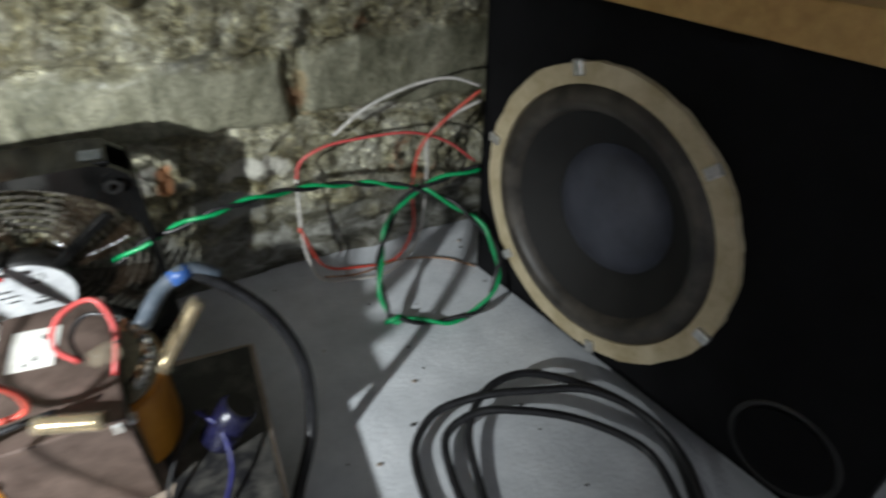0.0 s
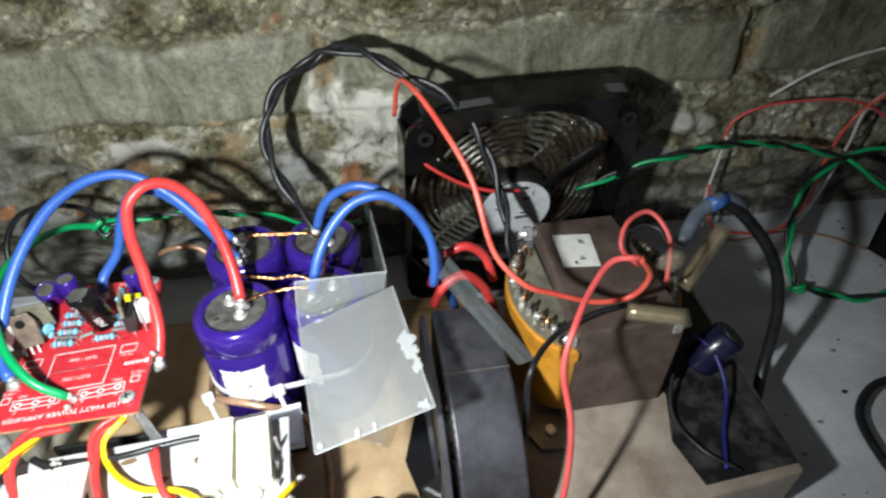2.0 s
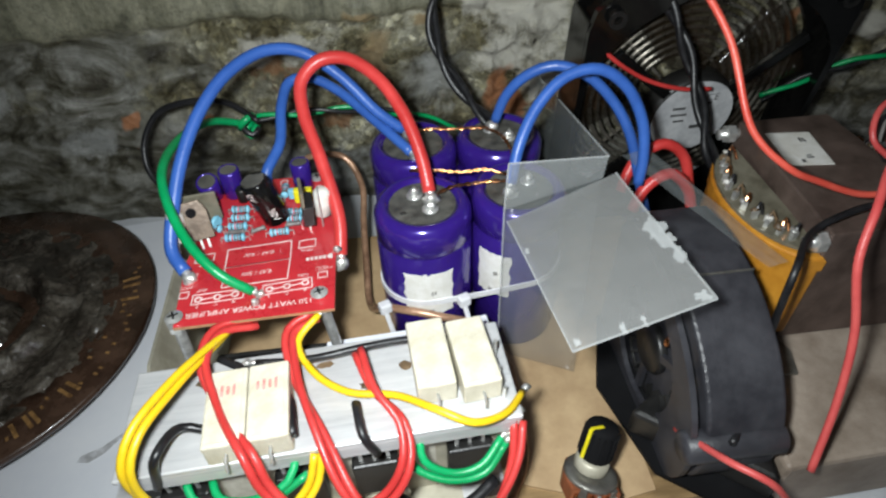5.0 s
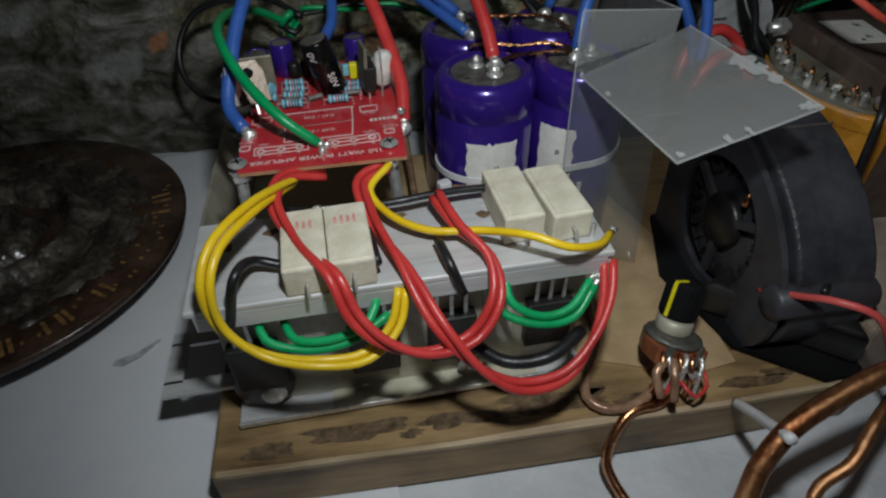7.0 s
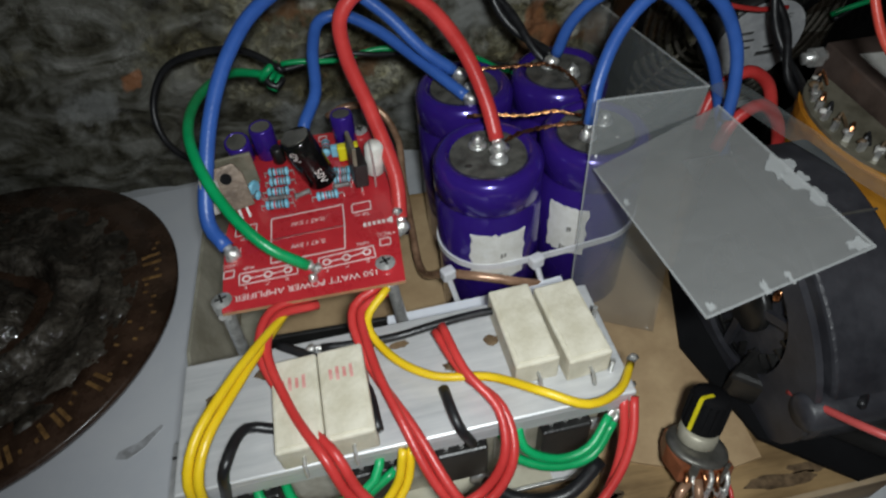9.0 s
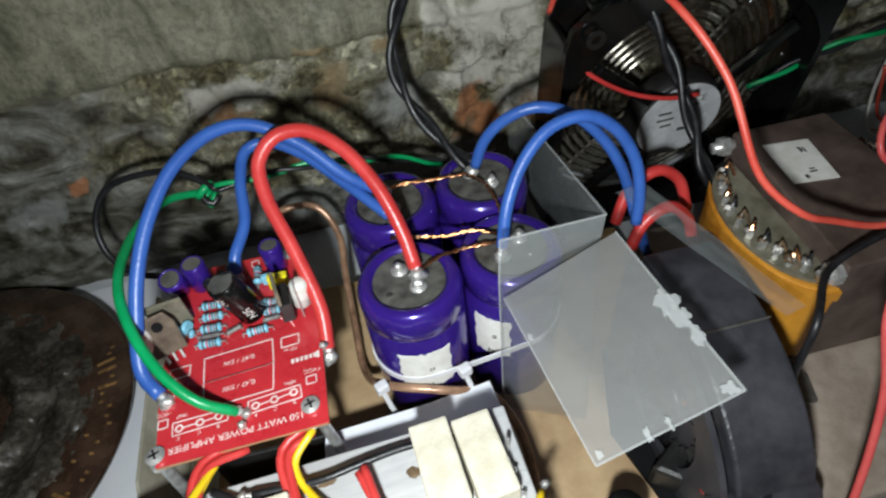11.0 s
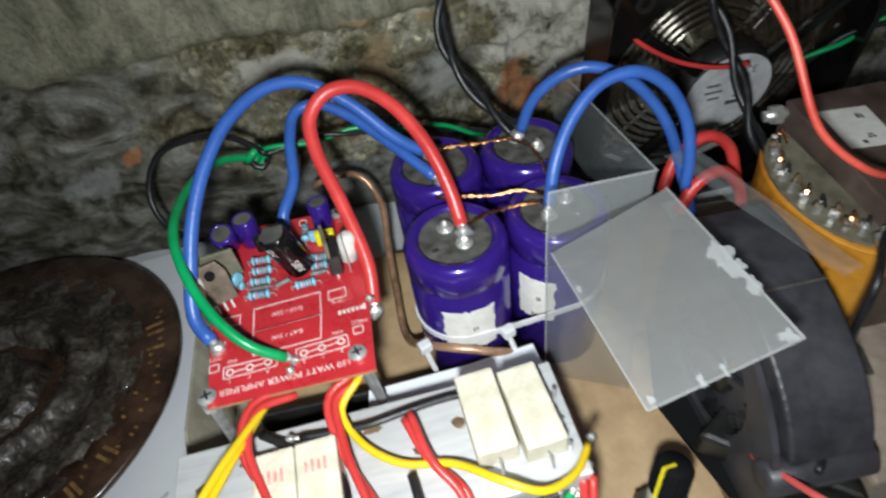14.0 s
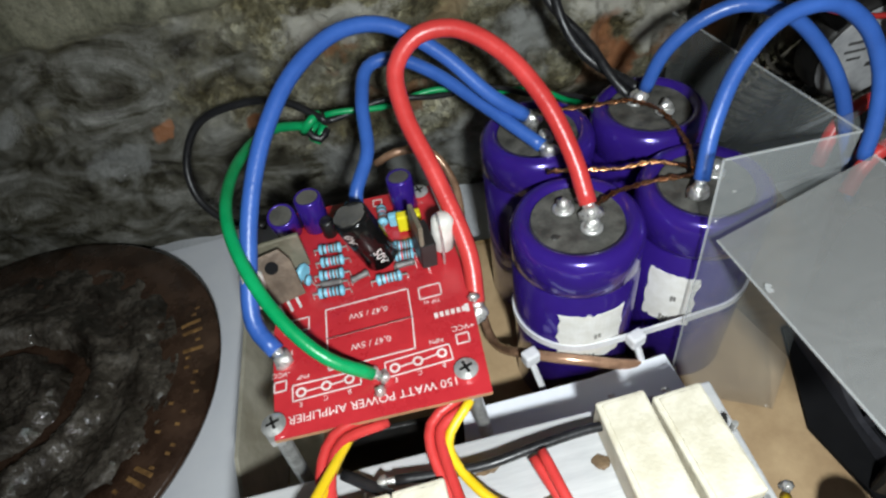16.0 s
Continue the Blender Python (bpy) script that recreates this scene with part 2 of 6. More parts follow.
def smooth_line(points, step=0.0025):
    """Catmull-Rom through the points (centripetal), in even short steps."""
    p = [Vector(q) for q in points]
    p = [p[0] * 2 - p[1]] + p + [p[-1] * 2 - p[-2]]
    out = []
    for i in range(1, len(p) - 2):
        a, b, c, d = p[i - 1:i + 3]
        n = max(2, int((c - b).length / step))
        t1 = max((b - a).length ** 0.5, 1e-4)
        t2 = t1 + max((c - b).length ** 0.5, 1e-4)
        t3 = t2 + max((d - c).length ** 0.5, 1e-4)
        for k in range(n):
            t = t1 + (t2 - t1) * k / n
            a1 = a * ((t1 - t) / t1) + b * (t / t1)
            a2 = b * ((t2 - t) / (t2 - t1)) + c * ((t - t1) / (t2 - t1))
            a3 = c * ((t3 - t) / (t3 - t2)) + d * ((t - t2) / (t3 - t2))
            b1 = a1 * ((t2 - t) / t2) + a2 * (t / t2)
            b2 = a2 * ((t3 - t) / (t3 - t1)) + a3 * ((t - t1) / (t3 - t1))
            out.append(b1 * ((t2 - t) / (t2 - t1)) + b2 * ((t - t1) / (t2 - t1)))
    out.append(p[-2])
    return out


def tube(points, r, sides=10, step=0.0025, bm=None, smooth=True, wave=0.0, turns=0.0, phase=0.0):
    """A round wire along a smooth line; wave and turns wind it round that line."""
    line = smooth_line(points, step) if smooth else [Vector(q) for q in points]
    tang = [(line[min(i + 1, len(line) - 1)] - line[max(i - 1, 0)]).normalized() for i in range(len(line))]
    nrm = tang[0].orthogonal().normalized()
    frames = []
    for t in tang:
        nrm = (nrm - t * nrm.dot(t)).normalized()
        frames.append((nrm.copy(), t.cross(nrm)))
    if wave:
        line = [c + (u * math.cos(phase + 2 * math.pi * turns * i / len(line)) + v * math.sin(phase + 2 * math.pi * turns * i / len(line))) * wave
                for i, (c, (u, v)) in enumerate(zip(line, frames))]
    own = bmesh.new()
    rings = [[own.verts.new(c + (u * math.cos(2 * math.pi * k / sides) + v * math.sin(2 * math.pi * k / sides)) * r) for k in range(sides)]
             for c, (u, v) in zip(line, frames)]
    for a, b in zip(rings, rings[1:]):
        for k in range(sides):
            own.faces.new((a[k], a[(k + 1) % sides], b[(k + 1) % sides], b[k]))
    own.faces.new(rings[0][::-1])
    own.faces.new(rings[-1])
    return join(bm, own)


def blob(r, at, squash=(1, 1, 1), seed=0, bm=None, rough=0.25):
    """A small lump of solder or glue."""
    own = bmesh.new()
    bmesh.ops.create_icosphere(own, subdivisions=2, radius=r)
    for v in own.verts:
        k = 1 + rough * noise.noise(v.co / r * 1.3 + Vector((seed * 3.7, seed, 0)))
        v.co = Vector((v.co.x * squash[0], v.co.y * squash[1], v.co.z * squash[2])) * k + Vector(at)
    return join(bm, own)


def writing(text, size, m, mat, parent, name="writing", label=""):
    """Flat lettering turned into a mesh."""
    cu = bpy.data.curves.new(name, "FONT")
    cu.body = text
    cu.size = size
    cu.align_x, cu.align_y = "CENTER", "CENTER"
    tmp = bpy.data.objects.new(name, cu)
    me = bpy.data.meshes.new_from_object(tmp)
    bpy.data.objects.remove(tmp)
    me.transform(m)
    me.materials.clear()
    me.materials.append(mat)
    ob = new(name, me)
    ob.parent = parent
    return tagged(ob, label)


def spin(a, axis="Z"):
    return Matrix.Rotation(radians(a), 4, axis)


def shift(x, y, z):
    return Matrix.Translation((x, y, z))


def splat(rx, ry, h, m, seed, n=20, rough=0.45, bm=None):
    """A thin irregular stain, tear or smear."""
    pts = []
    for k in range(n):
        a = 2 * math.pi * k / n
        q = 1 + rough * noise.noise(Vector((math.cos(a) * 1.6, math.sin(a) * 1.6, seed * 2.3))) + 0.4 * rough * noise.noise(Vector((math.cos(a) * 5, math.sin(a) * 5, seed)))
        pts.append((rx * q * math.cos(a), ry * q * math.sin(a)))
    return extrude_outline(pts, h, m, bm)


GREASE = surface("brown_grease", (0.055, 0.034, 0.018), (0.19, 0.125, 0.068), 0.5, 0, 260.0)
TARNISH = surface("tarnished_brown_metal", (0.070, 0.048, 0.034), (0.17, 0.125, 0.09), 0.35, 0.4, 120.0)
KHAKI = surface("tinned_khaki_tab", (0.15, 0.138, 0.098), (0.29, 0.27, 0.205), 0.4, 0.3, 90.0)
I4 = Matrix.Identity(4)
UP = 0.024  # top of the wooden board


# ---- the large structure ----
def make_floor():
    bm = bmesh.new()
    bmesh.ops.create_grid(bm, x_segments=60, y_segments=60, size=0.7)
    for v in bm.verts:
        v.co += Vector((-0.05, -0.22, 0))
        v.co.z = -0.0004 + 0.0004 * noise.noise(v.co * 20)
    bm.normal_update()
    bmesh.ops.solidify(bm, geom=bm.faces[:], thickness=0.02)
    ob = mesh_object("floor", bm, CEMENT, True)
    return tagged(ob, "grey trowelled cement floor with small dark specks", "floor", kind="structure")


make_floor()


def wall_material():
    m, nt, b = material("old_masonry")
    co = nt.nodes.new("ShaderNodeTexCoord")
    att = nt.nodes.new("ShaderNodeAttribute")
    att.attribute_name = "mortar"
    n1 = add(nt, "ShaderNodeTexNoise", Scale=42.0, Detail=10.0, Roughness=0.72, Distortion=0.4)
    n2 = add(nt, "ShaderNodeTexNoise", Scale=13.0, Detail=5.0, Roughness=0.65)
    n3 = add(nt, "ShaderNodeTexNoise", Scale=330.0, Detail=5.0, Roughness=0.75)
    n4 = add(nt, "ShaderNodeTexNoise", Scale=24.0, Detail=6.0, Roughness=0.6)
    vor = add(nt, "ShaderNodeTexVoronoi", Scale=190.0)
    mp = nt.nodes.new("ShaderNodeMapping")
    mp.inputs["Scale"].default_value = (1.7, 1.0, 0.7)
    streak = add(nt, "ShaderNodeTexNoise", Scale=26.0, Detail=8.0, Roughness=0.7, Distortion=1.2)
    shifted = nt.nodes.new("ShaderNodeMapping")
    shifted.inputs["Location"].default_value = (3.1, 1.7, 5.3)
    nt.links.new(co.outputs["Object"], shifted.inputs[0])
    for n in (n1, n3, vor):
        nt.links.new(co.outputs["Object"], n.inputs["Vector"])
    for n in (n2, n4):
        nt.links.new(shifted.outputs[0], n.inputs["Vector"])
    nt.links.new(co.outputs["Object"], mp.inputs[0])
    nt.links.new(mp.outputs[0], streak.inputs["Vector"])
    # trowelled block face: grey-olive with vertical runs and darker damp patches
    block = ramp(nt, streak.outputs["Fac"], [(0.32, (0.070, 0.068, 0.044)), (0.46, (0.148, 0.144, 0.098)), (0.56, (0.215, 0.207, 0.146)), (0.70, (0.30, 0.286, 0.205))])
    # crumbling bedding: brown crevices, olive grit, grey cement, pale lumps
    bed = ramp(nt, n1.outputs["Fac"], [(0.33, (0.024, 0.019, 0.009)), (0.41, (0.125, 0.110, 0.060)), (0.48, (0.26, 0.245, 0.170)), (0.56, (0.36, 0.35, 0.285)), (0.66, (0.52, 0.51, 0.45))])
    damp = ramp(nt, n4.outputs["Fac"], [(0.40, (0.42, 0.38, 0.28)), (0.52, (1.0, 1.0, 1.0))])
    wet = nt.nodes.new("ShaderNodeMixRGB")
    wet.blend_type = "MULTIPLY"
    wet.inputs[0].default_value = 0.75
    nt.links.new(bed.outputs[0], wet.inputs[1])
    nt.links.new(damp.outputs[0], wet.inputs[2])
    mix = nt.nodes.new("ShaderNodeMixRGB")
    nt.links.new(att.outputs["Fac"], mix.inputs[0])
    nt.links.new(block.outputs[0], mix.inputs[1])
    nt.links.new(wet.outputs[0], mix.inputs[2])
    speck = ramp(nt, n3.outputs["Fac"], [(0.36, (0.50, 0.50, 0.48)), (0.52, (1.0, 1.0, 1.0)), (0.70, (1.25, 1.25, 1.22))])
    grain = nt.nodes.new("ShaderNodeMixRGB")
    grain.blend_type = "MULTIPLY"
    grain.inputs[0].default_value = 0.7
    nt.links.new(mix.outputs[0], grain.inputs[1])
    nt.links.new(speck.outputs[0], grain.inputs[2])
    # grit and pebbles in the bedding, each with its own shade
    warp = nt.nodes.new("ShaderNodeMixRGB")
    warp.blend_type = "ADD"
    warp.inputs[0].default_value = 0.006
    nt.links.new(co.outputs["Object"], warp.inputs[1])
    nt.links.new(n3.outputs["Color"], warp.inputs[2])
    cells = add(nt, "ShaderNodeTexVoronoi", Scale=330.0)
    nt.links.new(warp.outputs[0], cells.inputs["Vector"])
    tone = nt.nodes.new("ShaderNodeSeparateColor")
    nt.links.new(cells.outputs["Color"], tone.inputs[0])
    grit = ramp(nt, tone.outputs[0], [(0.0, (0.42, 0.38, 0.28)), (0.35, (0.95, 0.93, 0.85)), (0.80, (1.25, 1.22, 1.10)), (0.97, (2.3, 2.25, 2.0))])
    amount = add(nt, "ShaderNodeMath")
    amount.operation = "MULTIPLY"
    amount.inputs[1].default_value = 0.7
    nt.links.new(att.outputs["Fac"], amount.inputs[0])
    pebbled = nt.nodes.new("ShaderNodeMixRGB")
    pebbled.blend_type = "MULTIPLY"
    nt.links.new(amount.outputs[0], pebbled.inputs[0])
    nt.links.new(grain.outputs[0], pebbled.inputs[1])
    nt.links.new(grit.outputs[0], pebbled.inputs[2])
    grain = pebbled
    rust = ramp(nt, n2.outputs["Fac"], [(0.60, (0, 0, 0)), (0.63, (1, 1, 1))])
    gate = add(nt, "ShaderNodeMath")
    gate.operation = "MULTIPLY"
    nt.links.new(rust.outputs[0], gate.inputs[0])
    nt.links.new(att.outputs["Fac"], gate.inputs[1])
    fade = add(nt, "ShaderNodeMath")
    fade.operation = "MULTIPLY"
    fade.inputs[1].default_value = 0.6
    nt.links.new(gate.outputs[0], fade.inputs[0])
    tint = nt.nodes.new("ShaderNodeMixRGB")
    tint.inputs[2].default_value = (0.30, 0.125, 0.05, 1)
    nt.links.new(fade.outputs[0], tint.inputs[0])
    nt.links.new(grain.outputs[0], tint.inputs[1])
    # wet cement smears: long dark and light drags with a skin of their own
    drag = nt.nodes.new("ShaderNodeMapping")
    drag.inputs["Scale"].default_value = (0.8, 1.0, 1.35)
    nt.links.new(co.outputs["Object"], drag.inputs[0])
    n5 = add(nt, "ShaderNodeTexNoise", Scale=34.0, Detail=7.0, Roughness=0.62, Distortion=1.6)
    nt.links.new(drag.outputs[0], n5.inputs["Vector"])
    skin = ramp(nt, n5.outputs["Fac"], [(0.34, (0.020, 0.017, 0.010)), (0.43, (0.068, 0.063, 0.043)), (0.51, (0.130, 0.126, 0.102)), (0.60, (0.21, 0.207, 0.182)), (0.74, (0.40, 0.395, 0.36))])
    smear = nt.nodes.new("ShaderNodeAttribute")
    smear.attribute_name = "smear"
    coated = nt.nodes.new("ShaderNodeMixRGB")
    nt.links.new(smear.outputs["Fac"], coated.inputs[0])
    nt.links.new(tint.outputs[0], coated.inputs[1])
    nt.links.new(skin.outputs[0], coated.inputs[2])
    last = coated
    for name, colour in (("pale_cement", (0.62, 0.60, 0.53, 1)), ("grey_cement", (0.29, 0.295, 0.28, 1)), ("ochre", (0.33, 0.235, 0.120, 1)), ("brick", (0.42, 0.17, 0.07, 1))):
        at = nt.nodes.new("ShaderNodeAttribute")
        at.attribute_name = name
        broken = add(nt, "ShaderNodeMath")
        broken.operation = "MULTIPLY_ADD"
        broken.inputs[1].default_value = 1.0
        nt.links.new(at.outputs["Fac"], broken.inputs[0])
        nt.links.new(n1.outputs["Fac"], broken.inputs[2])
        keep = ramp(nt, broken.outputs[0], [(0.80, (0, 0, 0)), (0.98, (0.85, 0.85, 0.85))])
        over = nt.nodes.new("ShaderNodeMixRGB")
        over.inputs[2].default_value = colour
        nt.links.new(keep.outputs[0], over.inputs[0])
        nt.links.new(last.outputs[0], over.inputs[1])
        last = over
    nt.links.new(last.outputs[0], b.inputs["Base Color"])
    rr = add(nt, "ShaderNodeMapRange")
    rr.inputs[1].default_value = 0.35
    rr.inputs[2].default_value = 0.65
    rr.inputs[3].default_value = 0.28
    rr.inputs[4].default_value = 0.85
    nt.links.new(n4.outputs["Fac"], rr.inputs[0])
    sheen = add(nt, "ShaderNodeMath")
    sheen.operation = "MULTIPLY_ADD"
    sheen.inputs[1].default_value = -0.22
    nt.links.new(smear.outputs["Fac"], sheen.inputs[0])
    nt.links.new(rr.outputs[0], sheen.inputs[2])
    nt.links.new(sheen.outputs[0], b.inputs["Roughness"])
    both = add(nt, "ShaderNodeMath")
    both.operation = "MULTIPLY_ADD"
    both.inputs[1].default_value = 0.6
    nt.links.new(vor.outputs["Distance"], both.inputs[0])
    nt.links.new(n3.outputs["Fac"], both.inputs[2])
    mid = add(nt, "ShaderNodeMath")
    mid.operation = "MULTIPLY_ADD"
    mid.inputs[1].default_value = 1.6
    nt.links.new(n1.outputs["Fac"], mid.inputs[0])
    nt.links.new(both.outputs[0], mid.inputs[2])
    depth = add(nt, "ShaderNodeMapRange")
    depth.inputs[3].default_value = 0.25
    depth.inputs[4].default_value = 0.9
    bare = add(nt, "ShaderNodeMath")
    bare.operation = "MULTIPLY_ADD"
    bare.inputs[1].default_value = -0.62
    nt.links.new(smear.outputs["Fac"], bare.inputs[0])
    nt.links.new(att.outputs["Fac"], bare.inputs[2])
    nt.links.new(bare.outputs[0], depth.inputs[0])
    bp = add(nt, "ShaderNodeBump", Distance=0.003)
    nt.links.new(depth.outputs[0], bp.inputs["Strength"])
    nt.links.new(mid.outputs[0], bp.inputs["Height"])
    nt.links.new(bp.outputs[0], b.inputs["Normal"])
    return m


WALL_Y = 0.388


def smeared(x, z):
    """Where the bedding was smeared over with wet cement."""
    p = Vector((x * 0.6, 0, z))
    k = 0.45 * noise.fractal(p * 26 + Vector((5, 0, 2)), 0.6, 2.0, 4)
    k += 0.95 * math.exp(-((z - 0.012) / 0.040) ** 2) + 0.75 / (1 + math.exp((x + 0.285) / 0.022)) + 0.5 * math.exp(-(((x + 0.145) / 0.03) ** 2 + ((z - 0.075) / 0.03) ** 2))
    return min(1.0, max(0.0, (k - 0.30) / 0.30))


def wall_relief(x, z):
    """How far the masonry stands proud of its plane at (x, z), how much of it is bare bedding, and how much is smeared."""
    p = Vector((x, 0, z))
    zz = z + 0.010 * noise.noise(p * 8) + 0.004 * noise.noise(p * 28) + 0.002 * noise.noise(p * 80)
    # smooth blocks in courses, with upright joints between them
    face = 0.0
    edge = 1.0
    for z0, z1, off in ((0.117, 0.168, -0.118), (0.216, 0.285, 0.021), (0.335, 0.40, -0.118)):
        e = min(zz - z0, z1 - zz)
        u = (x + 0.006 * noise.noise(Vector((x * 20, z * 30, 7))) - off + 10.88) % 0.272
        joint = min(u, 0.272 - u) - 0.004
        e = min(e, joint * 0.9)
        edge = min(edge, abs(e))
        face = max(face, min(1.0, max(0.0, e / 0.005)))
    smear = smeared(x, z) * (1 - face)
    rough = noise.fractal(p * 48, 0.65, 2.1, 6)
    lump = max(0.0, noise.noise(p * 62 + Vector((0, 3, 0)))) + 0.6 * max(0.0, noise.noise(p * 130))
    stones = patch(x, z, WHITE_STONES)
    lump += 1.3 * stones * max(0.0, noise.noise(p * 85 + Vector((9, 0, 4))))
    bed = (0.0045 * rough + 0.010 * lump) * (1 - 0.78 * smear) + 0.004 * smear * noise.noise(Vector((x * 22, 3, z * 46)))
    d = face * (0.0030 + 0.0009 * rough) + (1 - face) * bed - 0.006 * (1 - 0.6 * smear) * math.exp(-(edge / 0.003) ** 2) + 0.006 * noise.noise(p * 10)
    return d, 1 - face, smear


def patch(x, z, spots):
    """Patches of another material with broken edges: (x, z, half width, half height)."""
    x += 0.006 * noise.noise(Vector((x * 60, 2, z * 60))) + 0.003 * noise.noise(Vector((x * 170, 5, z * 170)))
    z += 0.005 * noise.noise(Vector((x * 60, 8, z * 60))) + 0.003 * noise.noise(Vector((x * 170, 1, z * 170)))
    return max(math.exp(-(((x - a) / w) ** 4 + ((z - c) / h) ** 4)) for a, c, w, h in spots)


WHITE_STONES = ((-0.092, 0.105, 0.034, 0.034), (-0.118, 0.128, 0.012, 0.018), (-0.075, 0.075, 0.018, 0.018), (0.045, 0.098, 0.020, 0.012))
PALE = ((-0.224, 0.105, 0.034, 0.009), (0.12, 0.09, 0.03, 0.010), (0.20, 0.115, 0.03, 0.006)) + WHITE_STONES
GREY = ((-0.222, 0.026, 0.040, 0.022), (-0.148, 0.080, 0.020, 0.025), (-0.165, 0.030, 0.032, 0.022), (-0.345, 0.058, 0.020, 0.012), (-0.39, 0.085, 0.02, 0.012), (0.10, 0.06, 0.035, 0.015))
BRICK = ((-0.107, 0.073, 0.011, 0.014), (-0.098, 0.058, 0.008, 0.010), (-0.317, 0.069, 0.007, 0.005), (0.064, 0.092, 0.009, 0.014), (-0.273, 0.066, 0.005, 0.004))
OCHRE = ((-0.178, 0.096, 0.013, 0.017), (-0.118, 0.150, 0.005, 0.022), (0.157, 0.143, 0.006, 0.014), (-0.183, 0.118, 0.012, 0.006), (-0.145, 0.114, 0.014, 0.004))


def make_wall():
    nx, nz = 560, 190
    x0, x1, z0, z1 = -0.74, 0.66, -0.01, 0.44
    verts, mort, pale, grey, brick, ochre, wet = [], [], [], [], [], [], []
    for j in range(nz + 1):
        z = z0 + (z1 - z0) * j / nz
        for i in range(nx + 1):
            x = x0 + (x1 - x0) * i / nx
            d, mo, sm = wall_relief(x, z)
            verts.append((x, WALL_Y - d + 0.02 * max(0, x), z))
            mort.append(mo)
            pale.append(0.50 * patch(x, z, PALE))
            grey.append(0.48 * patch(x, z, GREY))
            brick.append(0.58 * patch(x, z, BRICK))
            ochre.append(0.48 * patch(x, z, OCHRE))
            wet.append(sm)
    w = nx + 1
    faces = [(j * w + i, j * w + i + 1, (j + 1) * w + i + 1, (j + 1) * w + i) for j in range(nz) for i in range(nx)]
    nb = len(verts)
    verts += [(x0, WALL_Y + 0.12, z0), (x1, WALL_Y + 0.12, z0), (x1, WALL_Y + 0.12, z1), (x0, WALL_Y + 0.12, z1)]
    mort += [1.0] * 4
    faces.append((nb + 1, nb, nb + 3, nb + 2))
    me = bpy.data.meshes.new("wall_north")
    me.from_pydata(verts, [], faces)
    a = me.attributes.new("mortar", "FLOAT", "POINT")
    a.data.foreach_set("value", mort)
    for nm, vals in (("pale_cement", pale), ("grey_cement", grey), ("brick", brick), ("ochre", ochre), ("smear", wet)):
        me.attributes.new(nm, "FLOAT", "POINT").data.foreach_set("value", vals + [0.0] * 4)
    me.materials.append(wall_material())
    me.polygons.foreach_set("use_smooth", [True] * len(me.polygons))
    ob = new("wall_north", me)
    tagged(ob, "rough old masonry wall of grey blocks with crumbling sandy mortar", "wall", kind="structure")


make_wall()

# Unseen room added; the gap between the south pieces admits the world's fill light.
for nm, size, at in (("wall_west", (0.1, 1.5, 2.2), (-0.80, -0.2, 0)), ("wall_east", (0.1, 1.5, 2.2), (0.70, -0.2, 0)),
                     ("wall_south", (0.3, 0.1, 2.2), (-0.70, -0.97, 0)), ("wall_south_2", (0.3, 0.1, 2.2), (0.60, -0.97, 0)), ("wall_over_gap", (1.0, 0.1, 0.3), (-0.05, -0.97, 1.9)), ("wall_upper", (1.5, 0.12, 1.78), (-0.05, 0.46, 0.44))):
    tagged(mesh_object(nm, box(*size, at=at), PLASTER), "unseen bare plaster wall added round the scene", "wall", kind="structure")
tagged(mesh_object("ceiling", box(1.7, 1.6, 0.08, at=(-0.05, -0.22, 2.2)), PLASTER), "unseen bare ceiling added over the scene", "ceiling", kind="structure")


# ---- boards ----
def make_board():
    t = thing("wooden_board", I4, "worn brown wooden base board lying on the cement floor", "board")
    outline = [(-0.268, 0.1475), (-0.19, 0.1465), (-0.10, 0.147), (-0.046, 0.149), (-0.046, 0.318), (-0.16, 0.321), (-0.272, 0.323)]
    part("plank", extrude_outline(outline, UP - 0.0022, shift(0, 0, 0.001), bevel=0.0012), WOOD, t)
    part("hardboard_facing", extrude_outline([(-0.262, 0.215), (-0.105, 0.160), (-0.088, 0.1625), (-0.0875, 0.232), (-0.11, 0.315), (-0.268, 0.319)], 0.0012, shift(0, 0, UP - 0.0012)), TAN, t, "smooth tan hardboard facing")
    part("worn_edge", extrude_outline([(-0.266, 0.1470), (-0.19, 0.1461), (-0.10, 0.1465), (-0.048, 0.1484), (-0.048, 0.1500), (-0.10, 0.1484), (-0.15, 0.1490), (-0.19, 0.1478), (-0.266, 0.1490)], 0.0018, shift(0, 0, UP - 0.0026)), WORN, t, "pale worn front edge")
    for k, (x, y, rx, ry) in enumerate(((-0.222, 0.1570, 0.016, 0.0035), (-0.190, 0.1555, 0.012, 0.0030), (-0.158, 0.1580, 0.018, 0.0042), (-0.250, 0.1540, 0.008, 0.0030), (-0.085, 0.1545, 0.012, 0.0025), (-0.128, 0.1535, 0.009, 0.0022), (-0.262, 0.20, 0.003, 0.02), (-0.205, 0.1530, 0.004, 0.0014), (-0.175, 0.1535, 0.005, 0.0016), (-0.142, 0.1600, 0.005, 0.002), (-0.075, 0.1570, 0.006, 0.002))):
        part("grease_stain", splat(rx, ry, 0.0003, shift(x, y, UP - 0.0013), k + 3, 36, 0.6), GREASE, t, "dark brown grease stain")


make_board()


